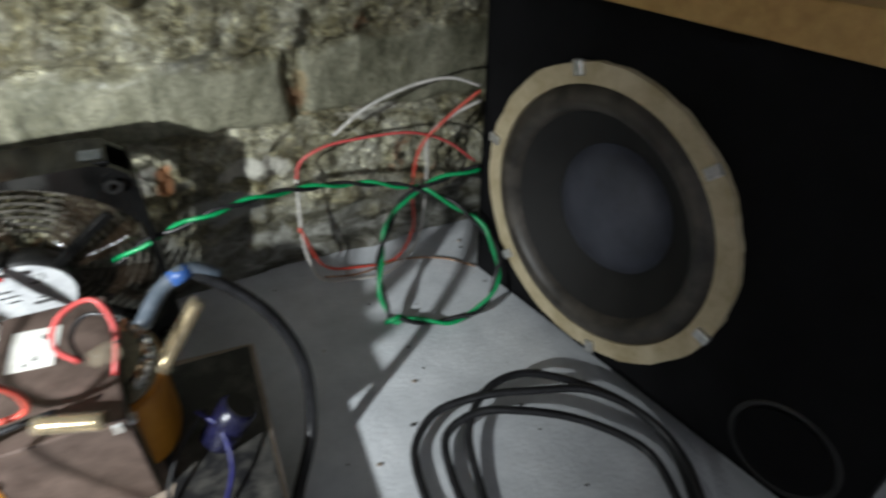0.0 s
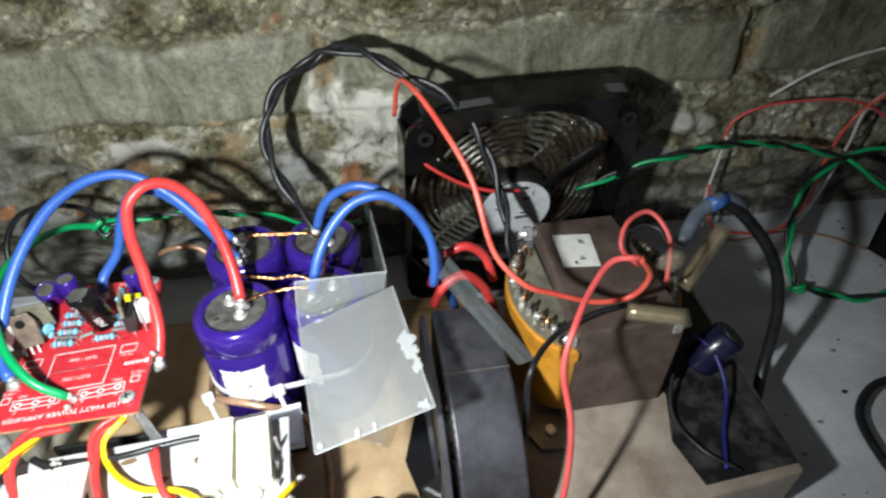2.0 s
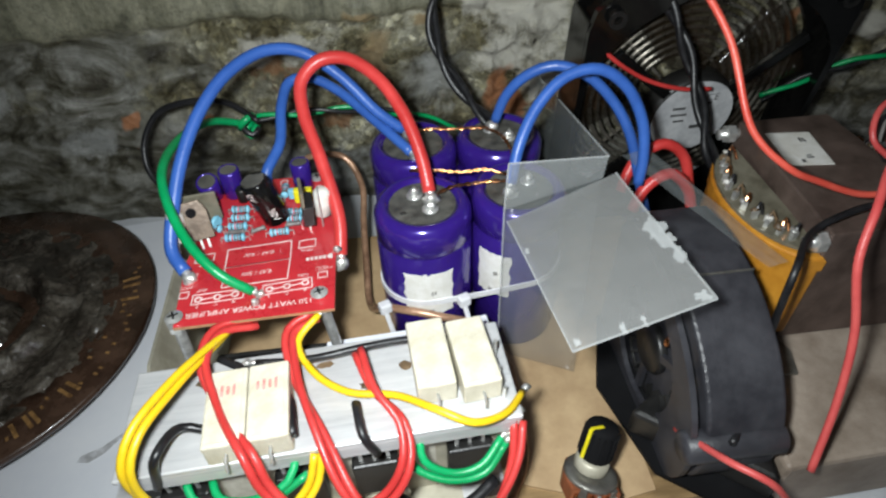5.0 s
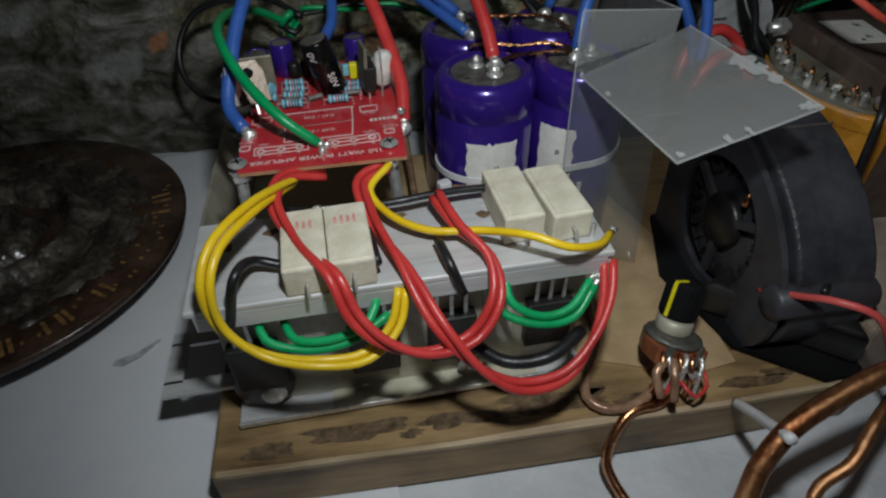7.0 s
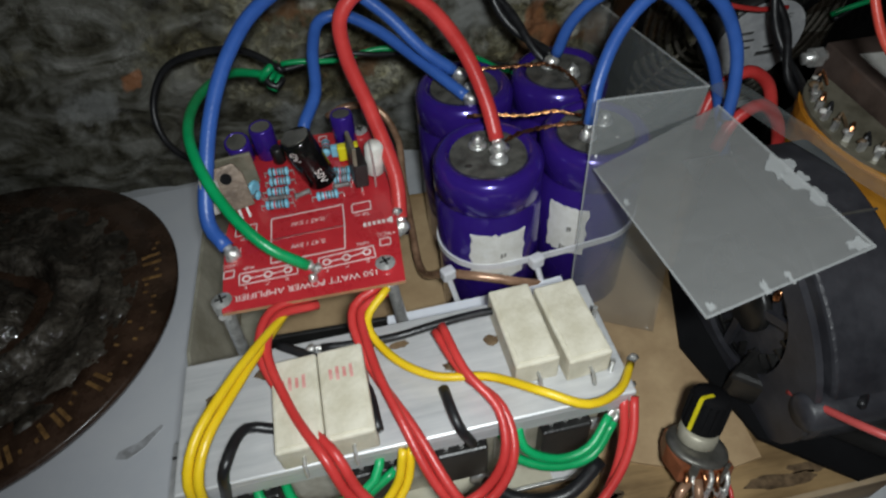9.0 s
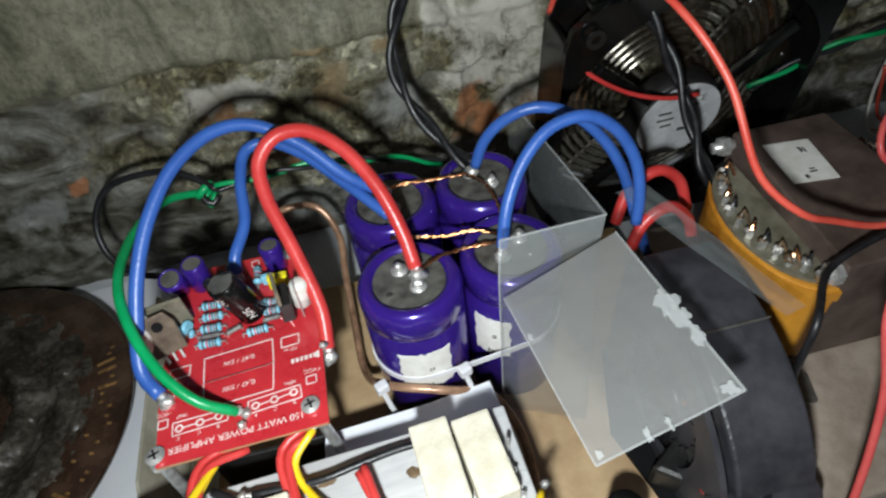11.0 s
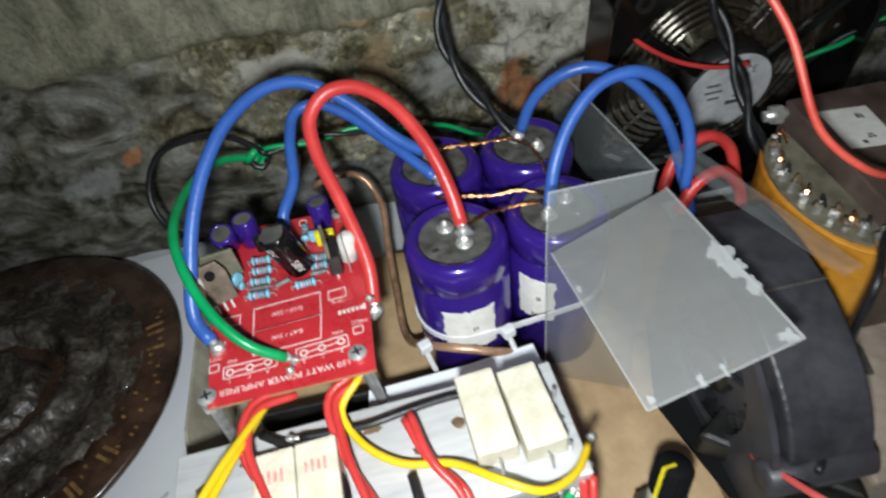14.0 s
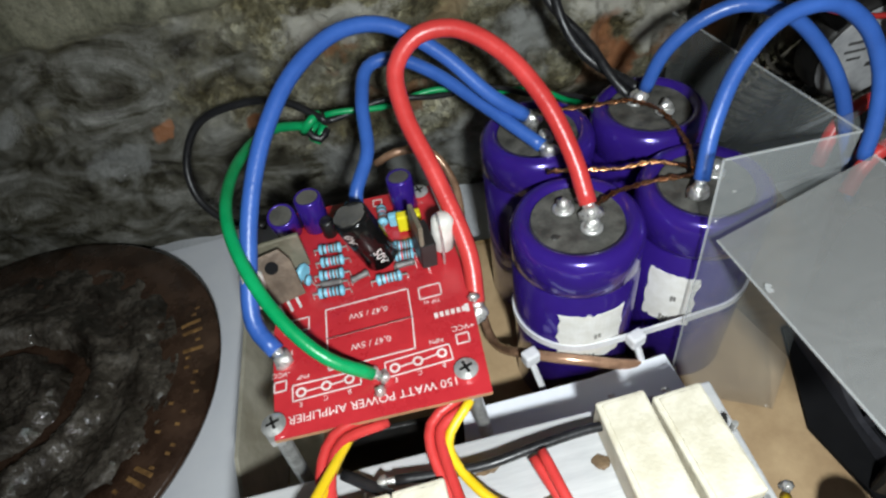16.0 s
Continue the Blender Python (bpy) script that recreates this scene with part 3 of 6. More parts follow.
def make_slab():
    t = thing("transformer_slab", I4, "tan and black-stained slab under the transformer", "slab")
    part("slab", extrude_outline([(-0.044, 0.158), (0.020, 0.160), (0.083, 0.166), (0.090, 0.29), (-0.044, 0.30)], 0.036, shift(0, 0, 0.001), bevel=0.002), SLAB_TAN, t)
    part("stain", extrude_outline([(0.034, 0.167), (0.081, 0.170), (0.087, 0.287), (0.040, 0.288), (0.031, 0.25), (0.038, 0.215), (0.029, 0.19)], 0.0006, shift(0, 0, 0.037)), SLAB_DARK, t, "shiny black stain")


make_slab()


def make_sheet():
    bm = extrude_outline([(-0.46, 0.06), (-0.205, 0.055), (-0.215, 0.20), (-0.24, 0.33), (-0.268, 0.3835), (-0.300, 0.3830), (-0.345, 0.3790), (-0.375, 0.3755), (-0.46, 0.362)], 0.0006, shift(0, 0, 0.0003))
    ob = tagged(mesh_object("paper_sheet", bm, PAPER), "white paper sheet spread on the floor beneath the board", "paper")
    part("smudge", extrude_outline([(-0.323, 0.2165), (-0.318, 0.2155), (-0.312, 0.2195), (-0.3055, 0.2275), (-0.3065, 0.2285), (-0.314, 0.2225), (-0.322, 0.2195)], 0.0002, shift(0, 0, 0.0009)), surface("grey_smudge", (0.35, 0.35, 0.36), (0.62, 0.63, 0.66), 0.7, 0, 300.0), ob, "grey pencil smudge")


make_sheet()


FAINT_INK = surface("faint_ink", (0.16, 0.15, 0.14), (0.36, 0.35, 0.32), 0.7, 0, 500.0)
TWIST = streaked("twisted_copper", (0.20, 0.06, 0.02), (0.75, 0.38, 0.18), 0.25, (1.0, 1.0, 1.0), 420.0, 0.9, 0.8)


# ---- heatsink with its transistors ----
def make_heatsink():
    t = thing("heatsink", shift(-0.203, 0.183, UP) @ spin(2.4), "aluminium channel heatsink with black power transistors on its face", "heatsink")
    part("top_plate", box(0.121, 0.038, 0.0022, (0.001, 0.0002, 0.054), 0.0006), ALU, t)
    part("front_lip", box(0.117, 0.0018, 0.006, (0.001, -0.0178, 0.0482), 0.0004), ALU, t)
    part("front_web", box(0.114, 0.0025, 0.0525, (0.001, -0.009, 0.0015), 0.0004), ALU_DULL, t)
    part("back_web", box(0.114, 0.0025, 0.0525, (0.001, 0.014, 0.0015), 0.0004), ALU_DULL, t)
    part("foot_flange", box(0.117, 0.0130, 0.0016, (0.001, -0.0110, 0.0004), 0.0004), ALU, t)
    bm = None
    for sx, sy, cx, cy in ((0.030, 0.006, 0, -0.011), (0.030, 0.006, 0, 0.011), (0.006, 0.018, -0.012, 0), (0.010, 0.018, 0.012, 0)):
        bm = box(sx, sy, 0.0016, (-0.068 + cx, 0.010 + cy, 0.0035), 0, bm=bm)
    part("slotted_bracket", bm, ALU, t, "grey slotted bracket end")
    for x in (-0.047, -0.011, 0.014, 0.046):
        q = part("transistor", box(0.0155, 0.0048, 0.0195, (x, -0.0126, 0.014), 0.0008), BLACK, t, "black plastic power transistor")
        for k in (-1, 0, 1):
            part("lead", box(0.0012, 0.0007, 0.010, (x + 0.0045 * k, -0.0123, 0.0332)), STEEL, q)
    for x, wd in ((-0.030, 0.012), (0.0295, 0.010), (0.002, 0.009)):
        part("mica_pad", box(wd, 0.0006, 0.026, (x, -0.0105, 0.014)), surface("greasy_mica", (0.42, 0.40, 0.33), (0.62, 0.60, 0.52), 0.35, 0, 200.0), t, "greasy off-white mica pad")
    part("flange_edge", box(0.117, 0.0010, 0.0022, (0.001, -0.0178, 0.0004), 0.0002), STEEL, t, "bright line laid along the cut edge")
    part("tape_strip", box(0.070, 0.0070, 0.0003, (0.008, -0.0137, 0.0021)), surface("cream_tape", (0.42, 0.39, 0.29), (0.56, 0.53, 0.42), 0.5, 0, 60.0), t, "cream tape strip along the foot")
    part("base_washer", rod(0.0095, 0.0030, shift(-0.047, -0.0105, 0.0135) @ spin(90, "X"), steps=30, bevel=0.0008), BLACK, t, "round black transistor base", True)
    for x, z in ((0.054, 0.029), (-0.045, 0.0095), (0.020, 0.008)):
        part("screw", rod(0.0042, 0.0022, shift(x, -0.0125, z) @ spin(90, "X"), steps=20, bevel=0.0008), STEEL, t, smooth=True)
    for x, y, ln in ((0.0575, 0.004, 0.009), (0.0570, -0.004, 0.006), (0.0572, -0.011, 0.005)):
        part("wire_stub", rod(0.0007, ln, shift(x, y, 0.0562)), STEEL, t)
    for k in range(7):
        part("grime_spot", blob(0.0016, (-0.05 + 0.013 * k, 0.006 + 0.006 * math.sin(k * 2.1), 0.0562), (1.6, 1.0, 0.08), k, rough=0.8), GREASE, t)


make_heatsink()


def make_resistor(x, y, turn, printed):
    t = thing("cement_resistor", shift(x, y, 0.0803) @ spin(turn), "white cement power resistor glued on the heatsink" + (" with red print" if printed else ""), "resistor", "cement resistors")
    part("body", box(0.0122, 0.0262, 0.0096, (0, 0, 0), 0.0007), CERAMIC, t)
    part("filling", box(0.0096, 0.0236, 0.0004, (0, 0, 0.0095), 0), CERAMIC, t)
    for s in (-1, 1):
        part("lead", tube([(0, s * 0.0128, 0.005), (0, s * 0.0155, 0.005), (0, s * 0.017, 0.002)], 0.0005, 6), STEEL, t)
    inkm = surface("red_ink", (0.55, 0.20, 0.18), (0.75, 0.5, 0.46), 0.6) if printed else FAINT_INK
    for k in range(4 if printed else 0):
        part("print_bar", box(0.0009, 0.003 + 0.001 * (k % 2), 0.0002, (-0.003 + 0.0018 * k, 0.005, 0.0098)), inkm, t)


for x, y, a, pr in ((-0.2290, 0.1765, 4, True), (-0.2166, 0.1774, 4, True), (-0.1670, 0.1880, 4, False), (-0.1535, 0.1868, 6, False)):
    make_resistor(x, y, a, pr)


def make_plate():
    t = thing("side_plate", I4, "thin bent aluminium plate standing at the board's edge", "plate")
    bm = extrude_outline([(0.200, 0.0), (0.312, 0.0), (0.312, 0.030), (0.225, 0.028), (0.200, 0.018)], 0.0014, shift(-0.270, 0, UP + 0.0005) @ spin(-14, "Y") @ Matrix(((0, 0, 1, 0), (1, 0, 0, 0), (0, 1, 0, 0), (0, 0, 0, 1))))
    part("plate", bm, ALU_DULL, t)
    part("foot", box(0.012, 0.10, 0.0012, (-0.262, 0.258, UP + 0.0002)), ALU_DULL, t)


make_plate()

scrap = thing("paper_scrap", shift(0, 0, 0.0575), "white folded paper scrap tucked behind the heatsink", "paper")
part("sheet", extrude_outline([(-0.207, 0.2010), (-0.139, 0.2035), (-0.1415, 0.2265), (-0.166, 0.2235), (-0.205, 0.2215)], 0.0006, I4), PAPER, scrap)
part("folded_flap", extrude_outline([(-0.178, 0.2030), (-0.141, 0.2045), (-0.1425, 0.2215), (-0.172, 0.2150)], 0.0006, shift(0, 0, 0.0012) @ spin(0.6, "Y")), PAPER, scrap)
tagged(mesh_object("black_strip", box(0.105, 0.0018, 0.031, (-0.195, 0.2232, UP), 0.0005), BLACK), "narrow black plastic strip standing on the board", "strip")


# ---- reservoir capacitors ----
CAP_R, CAP_H = 0.0188, 0.0775


def cap_parts(t, turn):
    r, h = CAP_R, CAP_H
    prof = [(0, 0), (r - 0.002, 0), (r, 0.002), (r, h - 0.0165), (r - 0.0009, h - 0.0152), (r - 0.0009, h - 0.0140), (r, h - 0.0126), (r, h - 0.0040), (r - 0.0012, h - 0.0013),
            (r - 0.003, h), (r - 0.0050, h - 0.0004), (r - 0.0054, h - 0.0026), (0, h - 0.0026)]
    part("can", lathe(prof, 64), PURPLE, t, "glossy purple sleeve", True)
    part("top_disc", lathe([(0, h - 0.0025), (r - 0.0056, h - 0.0025), (r - 0.006, h - 0.0014), (0, h - 0.0014)], 44), CAP_TOP, t, "dusty grey phenolic disc")
    for s in (-1, 1):
        a = radians(turn)
        part("terminal", rod(0.0031, 0.0014, shift(s * 0.0052 * math.cos(a), s * 0.0052 * math.sin(a), h - 0.0016), steps=18, bevel=0.0005), STEEL, t, smooth=True)
        part("solder", blob(0.0021, (s * 0.0052 * math.cos(a), s * 0.0052 * math.sin(a), h + 0.0006), (1, 1, 1.1), s + turn, rough=0.5), SOLDER, t, smooth=True)
    rq = random.Random(turn)
    for k in range(3):
        rr, aa = rq.uniform(0.004, 0.012), rq.uniform(0, 6.3)
        part("flux_spot", blob(rq.uniform(0.0004, 0.0011), (rr * math.cos(aa), rr * math.sin(aa), h - 0.0014), (1.4, 1, 0.2), k + turn), LABEL if k % 4 == 0 else SLAB_DARK, t)


def wrap_patch(r, h0, h1, a0, a1, seed):
    """A torn paper label wrapped on a can."""
    bm = bmesh.new()
    n, k = 16, 8
    grid = []
    for j in range(k + 1):
        row = []
        for i in range(n + 1):
            a = radians(a0 + (a1 - a0) * i / n)
            z = h0 + (h1 - h0) * j / k
            if j in (0, k):
                z += 0.0012 * noise.noise(Vector((i * 0.8, j, seed)))
            if i in (0, n):
                a += radians(4.5) * noise.noise(Vector((i, j * 0.9, seed + 5)))
            rr = r + 0.0003
            row.append(bm.verts.new((rr * math.cos(a), rr * math.sin(a), z)))
        grid.append(row)
    for a, b in zip(grid, grid[1:]):
        for i in range(n):
            bm.faces.new((a[i], a[i + 1], b[i + 1], b[i]))
    bm.normal_update()
    bmesh.ops.solidify(bm, geom=bm.faces[:], thickness=0.0002)
    return bm


CAPS = ((-0.1630, 0.2495, 120, True), (-0.1632, 0.2912, 100, False), (-0.1252, 0.2922, 130, False), (-0.1247, 0.2530, 40, True))
for k, (x, y, turn, labelled) in enumerate(CAPS):
    t = thing("capacitor", shift(x, y, UP), "tall purple electrolytic capacitor with dusty grey top" + (" and torn paper label" if labelled else ""), "capacitor", "reservoir capacitors")
    cap_parts(t, turn)
    if labelled:
        a0, a1 = ((-121, -62), (-152, -108))[k == 3]
        p = part("paper_label", wrap_patch(CAP_R, 0.0335, 0.0560, a0, a1, k + 1), LABEL, t, "torn white paper label with faint writing")
        for j, (da, zz, hh) in enumerate(((0.42, 0.034, 0.0030), (0.49, 0.034, 0.0026), (0.55, 0.0335, 0.0030), (0.56, 0.0445, 0.0022), (0.62, 0.045, 0.0018))):
            a = radians(a0 + (a1 - a0) * da)
            part("print_bar", box(0.0003, 0.0007, hh, ((CAP_R + 0.0005) * math.cos(a), (CAP_R + 0.0005) * math.sin(a), zz), rot=spin(math.degrees(a))), FAINT_INK, p)


# ---- amplifier board ----
PCB_Z = 0.0942


def make_pcb():
    t = thing("amplifier_board", shift(-0.2225, 0.205, PCB_Z), "red amplifier circuit board on standoffs with blue resistors and small capacitors", "circuit board")
    outline = [(-0.0262, 0.0005), (0.0258, 0.0015), (0.0262, 0.040), (0.0215, 0.0775), (-0.0225, 0.0775), (-0.0278, 0.030)]
    base = part("board", extrude_outline(outline, 0.0012, shift(0, 0, -0.0016)), PCB_EDGE, t, "brown board edge")
    part("solder_mask", extrude_outline(outline, 0.0003, shift(0, 0, -0.0004)), PCB_RED, base, "glossy red solder mask")
    z = 0.00005

    def line(x0, y0, x1, y1, w=0.00035):
        ln = math.hypot(x1 - x0, y1 - y0)
        a = math.degrees(math.atan2(y1 - y0, x1 - x0))
        part("print_line", box(ln + w, w, 0.00012, ((x0 + x1) / 2, (y0 + y1) / 2, z - 0.0001), rot=spin(a)), INK, base)

    def frame_of(pts):
        for (x0, y0), (x1, y1) in zip(pts, pts[1:] + pts[:1]):
            line(x0, y0, x1, y1)

    frame_of([(-0.0134, 0.0355), (0.0096, 0.0372), (0.0097, 0.0275), (-0.0132, 0.0260)])
    frame_of([(-0.0132, 0.0260), (0.0097, 0.0275), (0.0093, 0.0176), (-0.0130, 0.0163)])
    frame_of([(0.0012, 0.0152), (0.0178, 0.0168), (0.0182, 0.0122), (0.0014, 0.0108)])
    frame_of([(-0.0222, 0.0140), (-0.0052, 0.0146), (-0.0050, 0.0106), (-0.0220, 0.0096)])
    frame_of([(-0.0268, 0.0130), (-0.0238, 0.0132), (-0.0238, 0.0160), (-0.0268, 0.0158)])
    frame_of([(0.0200, 0.0162), (0.0232, 0.0164), (0.0232, 0.0192), (0.0200, 0.0190)])
    frame_of([(0.0125, 0.0325), (0.0185, 0.0330), (0.0185, 0.0370), (0.0125, 0.0365)])
    frame_of([(-0.0245, 0.0300), (-0.0180, 0.0305), (-0.0180, 0.0345), (-0.0245, 0.0340)])
    frame_of([(0.0028, 0.0728), (0.0055, 0.0728), (0.0055, 0.0757), (0.0028, 0.0757)])
    for pads in (((0.0036, 0.0131), (0.0095, 0.0137), (0.0157, 0.0146)), ((-0.0200, 0.0117), (-0.0137, 0.0121), (-0.0079, 0.0126))):
        for (x0, y0), (x1, y1) in zip(pads, pads[1:]):
            line(x0 + 0.001, y0, x1 - 0.001, y1)
        for x, y in pads:
            part("pad", lathe([(0.0008, 0), (0.00135, 0), (0.00135, 0.00012), (0.0008, 0.00012)], 20, shift(x, y, 0)), INK, base)
    back = spin(182)
    for text, size, x, y in (("150 WATT POWER AMPLIFIER", 0.00315, -0.0022, 0.0055), ("0,47 / 5W", 0.0026, -0.0018, 0.0318), ("0,47 / 5W", 0.0026, -0.0018, 0.0220),
                             ("+VCC", 0.0023, 0.0222, 0.0210), ("-VCC", 0.0020, -0.0252, 0.0178), ("NPN", 0.0018, 0.0148, 0.0184), ("PNP", 0.0018, -0.0195, 0.0160),
                             ("150", 0.0026, -0.0238, 0.0240), ("TIP 41", 0.0018, 0.0155, 0.0312), ("TIP", 0.0018, -0.0215, 0.0284), ("E", 0.0018, 0.0036, 0.0098),
                             ("C", 0.0018, 0.0096, 0.0104), ("B", 0.0018, 0.0158, 0.0110), ("E", 0.0018, -0.0200, 0.0084), ("C", 0.0018, -0.0138, 0.0088), ("B", 0.0018, -0.0080, 0.0092)):
        writing(text, size, shift(x, y, 0.0001) @ back, INK, base)
    for k in range(7):
        part("print_bar", box(0.0010, 0.0016 if k else 0.0026, 0.0001, (0.0250 - 0.0015 * k - (0.0006 if k == 0 else 0), 0.0268 - 0.0001 * k, 0)), INK, base)
    # small parts
    def axial(x0, y0, x1, y1, mat=BLUE_BAND, r=0.0016, bands=True):
        mid = Vector(((x0 + x1) / 2, (y0 + y1) / 2, 0.0018))
        ln = max(0.0058, math.hypot(x1 - x0, y1 - y0) * 0.72)
        a = math.degrees(math.atan2(y1 - y0, x1 - x0))
        m = Matrix.Translation(mid) @ spin(a) @ spin(90, "Y") @ shift(0, 0, -ln / 2)
        ob = part("resistor", lathe([(0, 0), (r * 0.9, 0.0003), (r, 0.0008), (r * 0.82, 0.0018), (r * 0.82, ln - 0.0018), (r, ln - 0.0008), (r * 0.9, ln - 0.0003), (0, ln)], 14, m), mat, t, "pale blue banded resistor", True)
        for f, mt in ((0.22, DARK_INK), (0.40, RED_WIRE), (0.52, DARK_INK), (0.66, BROWN_PCB), (0.8, DARK_INK)):
            if bands:
                rr = r * (0.86 if 0.3 < f < 0.75 else 1.02)
                part("band", rod(rr, 0.0005, m @ shift(0, 0, ln * f - 0.0002), steps=14), mt, ob)
        part("lead", tube([(x0, y0, 0), (x0, y0, 0.0018), (x1, y1, 0.0018), (x1, y1, 0)], 0.0003, 5, smooth=False), STEEL, ob)

    for q in ((-0.0160, 0.0570, -0.0062, 0.0563), (-0.0155, 0.0517, -0.0056, 0.0513), (-0.0160, 0.0467, -0.0058, 0.0462), (-0.0164, 0.0403, -0.0058, 0.0398), (0.0000, 0.0406, 0.0103, 0.0411),
              (0.0070, 0.0483, 0.0135, 0.0479), (0.0072, 0.0523, 0.0137, 0.0519), (0.0054, 0.0712, 0.0054, 0.0610), (-0.0225, 0.0480, -0.0165, 0.0455), (-0.0060, 0.0745, -0.0010, 0.0700)):
        axial(*q)
    for q in ((-0.0155, 0.0435, -0.0065, 0.0430), (-0.0055, 0.0425, -0.0005, 0.0445), (0.0070, 0.0445, 0.0130, 0.0450)):
        axial(*q, mat=surface("grey_diode", (0.10, 0.09, 0.09), (0.2, 0.19, 0.18), 0.4), r=0.001, bands=False)

    def radial(x, y, r, h, mat, top, tilt=0.0, name="small_capacitor", label="small purple electrolytic capacitor", lean=0.0):
        m = shift(x, y, 0.0003 + r * abs(math.sin(radians(lean)))) @ spin(tilt, "X") @ spin(lean, "Y")
        ob = part(name, lathe([(0, 0), (r - 0.0004, 0), (r, 0.0005), (r, h - 0.0008), (r - 0.0005, h), (r - 0.0009, h - 0.0002), (r - 0.001, h - 0.0004), (0, h - 0.0004)], 26, m), mat, t, label, True)
        part("cap_top", lathe([(0, h - 0.0004), (r - 0.001, h - 0.0004), (r - 0.001, h - 0.0002), (0, h - 0.0002)], 22, m), top, ob)
        return ob, m

    radial(-0.0150, 0.0690, 0.0042, 0.0125, PURPLE, FLANGE)
    radial(-0.0240, 0.0700, 0.0044, 0.0095, PURPLE, FLANGE, 18)
    radial(0.0128, 0.0692, 0.0040, 0.0125, PURPLE, FLANGE, -3)
    big, m = radial(0.0038, 0.0495, 0.0052, 0.0195, GLOSS_BLACK, BLACK, 2, label="black 50V electrolytic capacitor", lean=-15)
    part("torn_foil", splat(0.0044, 0.0040, 0.0004, m @ shift(0.0002, 0, 0.0194), 7, 26, 0.5), FLANGE, big, "grey torn foil on the top")
    for text, zz, a in (("50V", 0.0055, -70), ("0V", 0.0155, -112)):
        wm = m @ spin(a) @ shift(0.0054, 0, zz) @ Matrix(((0, 0, 1, 0), (1, 0, 0, 0), (0, 1, 0, 0), (0, 0, 0, 1))) @ spin(-90)
        writing(text, 0.0036, wm, INK, big)
    radial(-0.0110, 0.0640, 0.0022, 0.0065, BLACK, BLACK, 0, "signal_transistor", "small black signal transistor")
    radial(-0.0065, 0.0665, 0.0022, 0.0060, BLACK, BLACK, 0, "signal_transistor", "small black signal transistor")

    def tab_transistor(x, y, turn, lean):
        m = shift(x, y, 0.0035) @ spin(turn) @ spin(lean, "X")
        ob = part("driver_transistor", box(0.0102, 0.0044, 0.0088, (0, 0, 0), 0.0004), BLACK, t, "driver transistor with a tinned metal tab")
        ob.matrix_local = m
        part("tab", box(0.0102, 0.0013, 0.0068, (0, 0.0016, 0.0088), 0.0003), KHAKI, ob, "tinned metal tab")
        part("hole", rod(0.0019, 0.0016, shift(0, 0.0008, 0.0125) @ spin(-90, "X") @ shift(0, 0, -0.0002), steps=16), BLACK_MATT, ob)
        for k in (-1, 0, 1):
            part("lead", box(0.0008, 0.0006, 0.0040, (0.0025 * k, 0, -0.0038)), STEEL, ob)

    m = shift(-0.0232, 0.0395, 0.0030) @ spin(18) @ spin(-28, "X")
    dt = part("driver_transistor", box(0.0104, 0.0044, 0.0092, (0, 0.0016, 0.0), 0.0004), BLACK, t, "driver transistor with a khaki tinned tab")
    dt.matrix_local = m
    plate = extrude_outline([(-0.0054, 0), (0.0054, 0), (0.0054, 0.0105), (0.0036, 0.0145), (-0.0036, 0.0145), (-0.0054, 0.0105)], 0.0012, shift(0, -0.0006, 0) @ spin(90, "X"), bevel=0.0002)
    part("tab", plate, TARNISH, dt, "tarnished brown metal tab")
    part("hole", rod(0.0018, 0.0014, shift(0, -0.0005, 0.0104) @ spin(90, "X"), steps=16), BLACK_MATT, dt)
    for k in (-1, 0, 1):
        part("lead", box(0.0008, 0.0006, 0.0040, (0.0025 * k, 0, -0.0038)), STEEL, dt)
    tab_transistor(0.0162, 0.0450, 100, 4)
    part("mica_square", box(0.0125, 0.0012, 0.0125, (-0.0228, 0.0505, 0.003), 0.0004, rot=spin(8)), KHAKI, t, "khaki tinned metal square")
    for x, y, mt in ((0.0215, 0.0468, TAPE_WHITE), (-0.0305, 0.0400, TAPE_WHITE)):
        ob = part("standing_resistor", rod(0.0031, 0.0125, shift(x, y, 0.003) @ spin(6, "Y"), steps=18, bevel=0.0012), mt, t, "white standing power resistor", True)
        part("lead", tube([(x - 0.0004, y - 0.0032, 0), (x, y - 0.0034, 0.008), (x, y - 0.002, 0.017), (x, y, 0.0165)], 0.0004, 6), STEEL, ob)
    part("film_capacitor", box(0.0072, 0.0030, 0.0060, (0.0134, 0.0600, 0.0005), 0.0005), YELLOW, t, "yellow film capacitor")
    part("film_capacitor", box(0.0045, 0.0022, 0.0045, (0.0095, 0.0625, 0.0005), 0.0005), BLUE_BAND, t, "small blue capacitor")
    part("disc_capacitor", lathe([(0, -0.0008), (0.0022, -0.0008), (0.0026, 0), (0.0022, 0.0008), (0, 0.0008)], 18, shift(-0.0185, 0.0475, 0.004) @ spin(60) @ spin(90, "X")), BLUE_BAND, t, "blue disc capacitor")
    for x, y in ((0.0208, 0.0082), (-0.0262, 0.0040), (0.0178, 0.0745)):
        b = part("screw", rod(0.0030, 0.0018, shift(x, y, 0.0002), steps=22, bevel=0.0009), STEEL, t, "nickel cross-head screw", True)
        for a in (20, 110):
            part("slot", box(0.0034, 0.0007, 0.0003, (x, y, 0.0018), rot=spin(a)), BLACK, b)
        if y > 0.05:
            continue
        part("standoff", rod(0.0019, 0.0680, shift(x, y, -0.0016) @ spin(180, "X") @ spin(-4 if x < 0 else 4, "Y"), steps=12), STEEL, b)
        part("nut", rod(0.0034, 0.0024, shift(x, y, -0.0042), steps=6), STEEL, b)
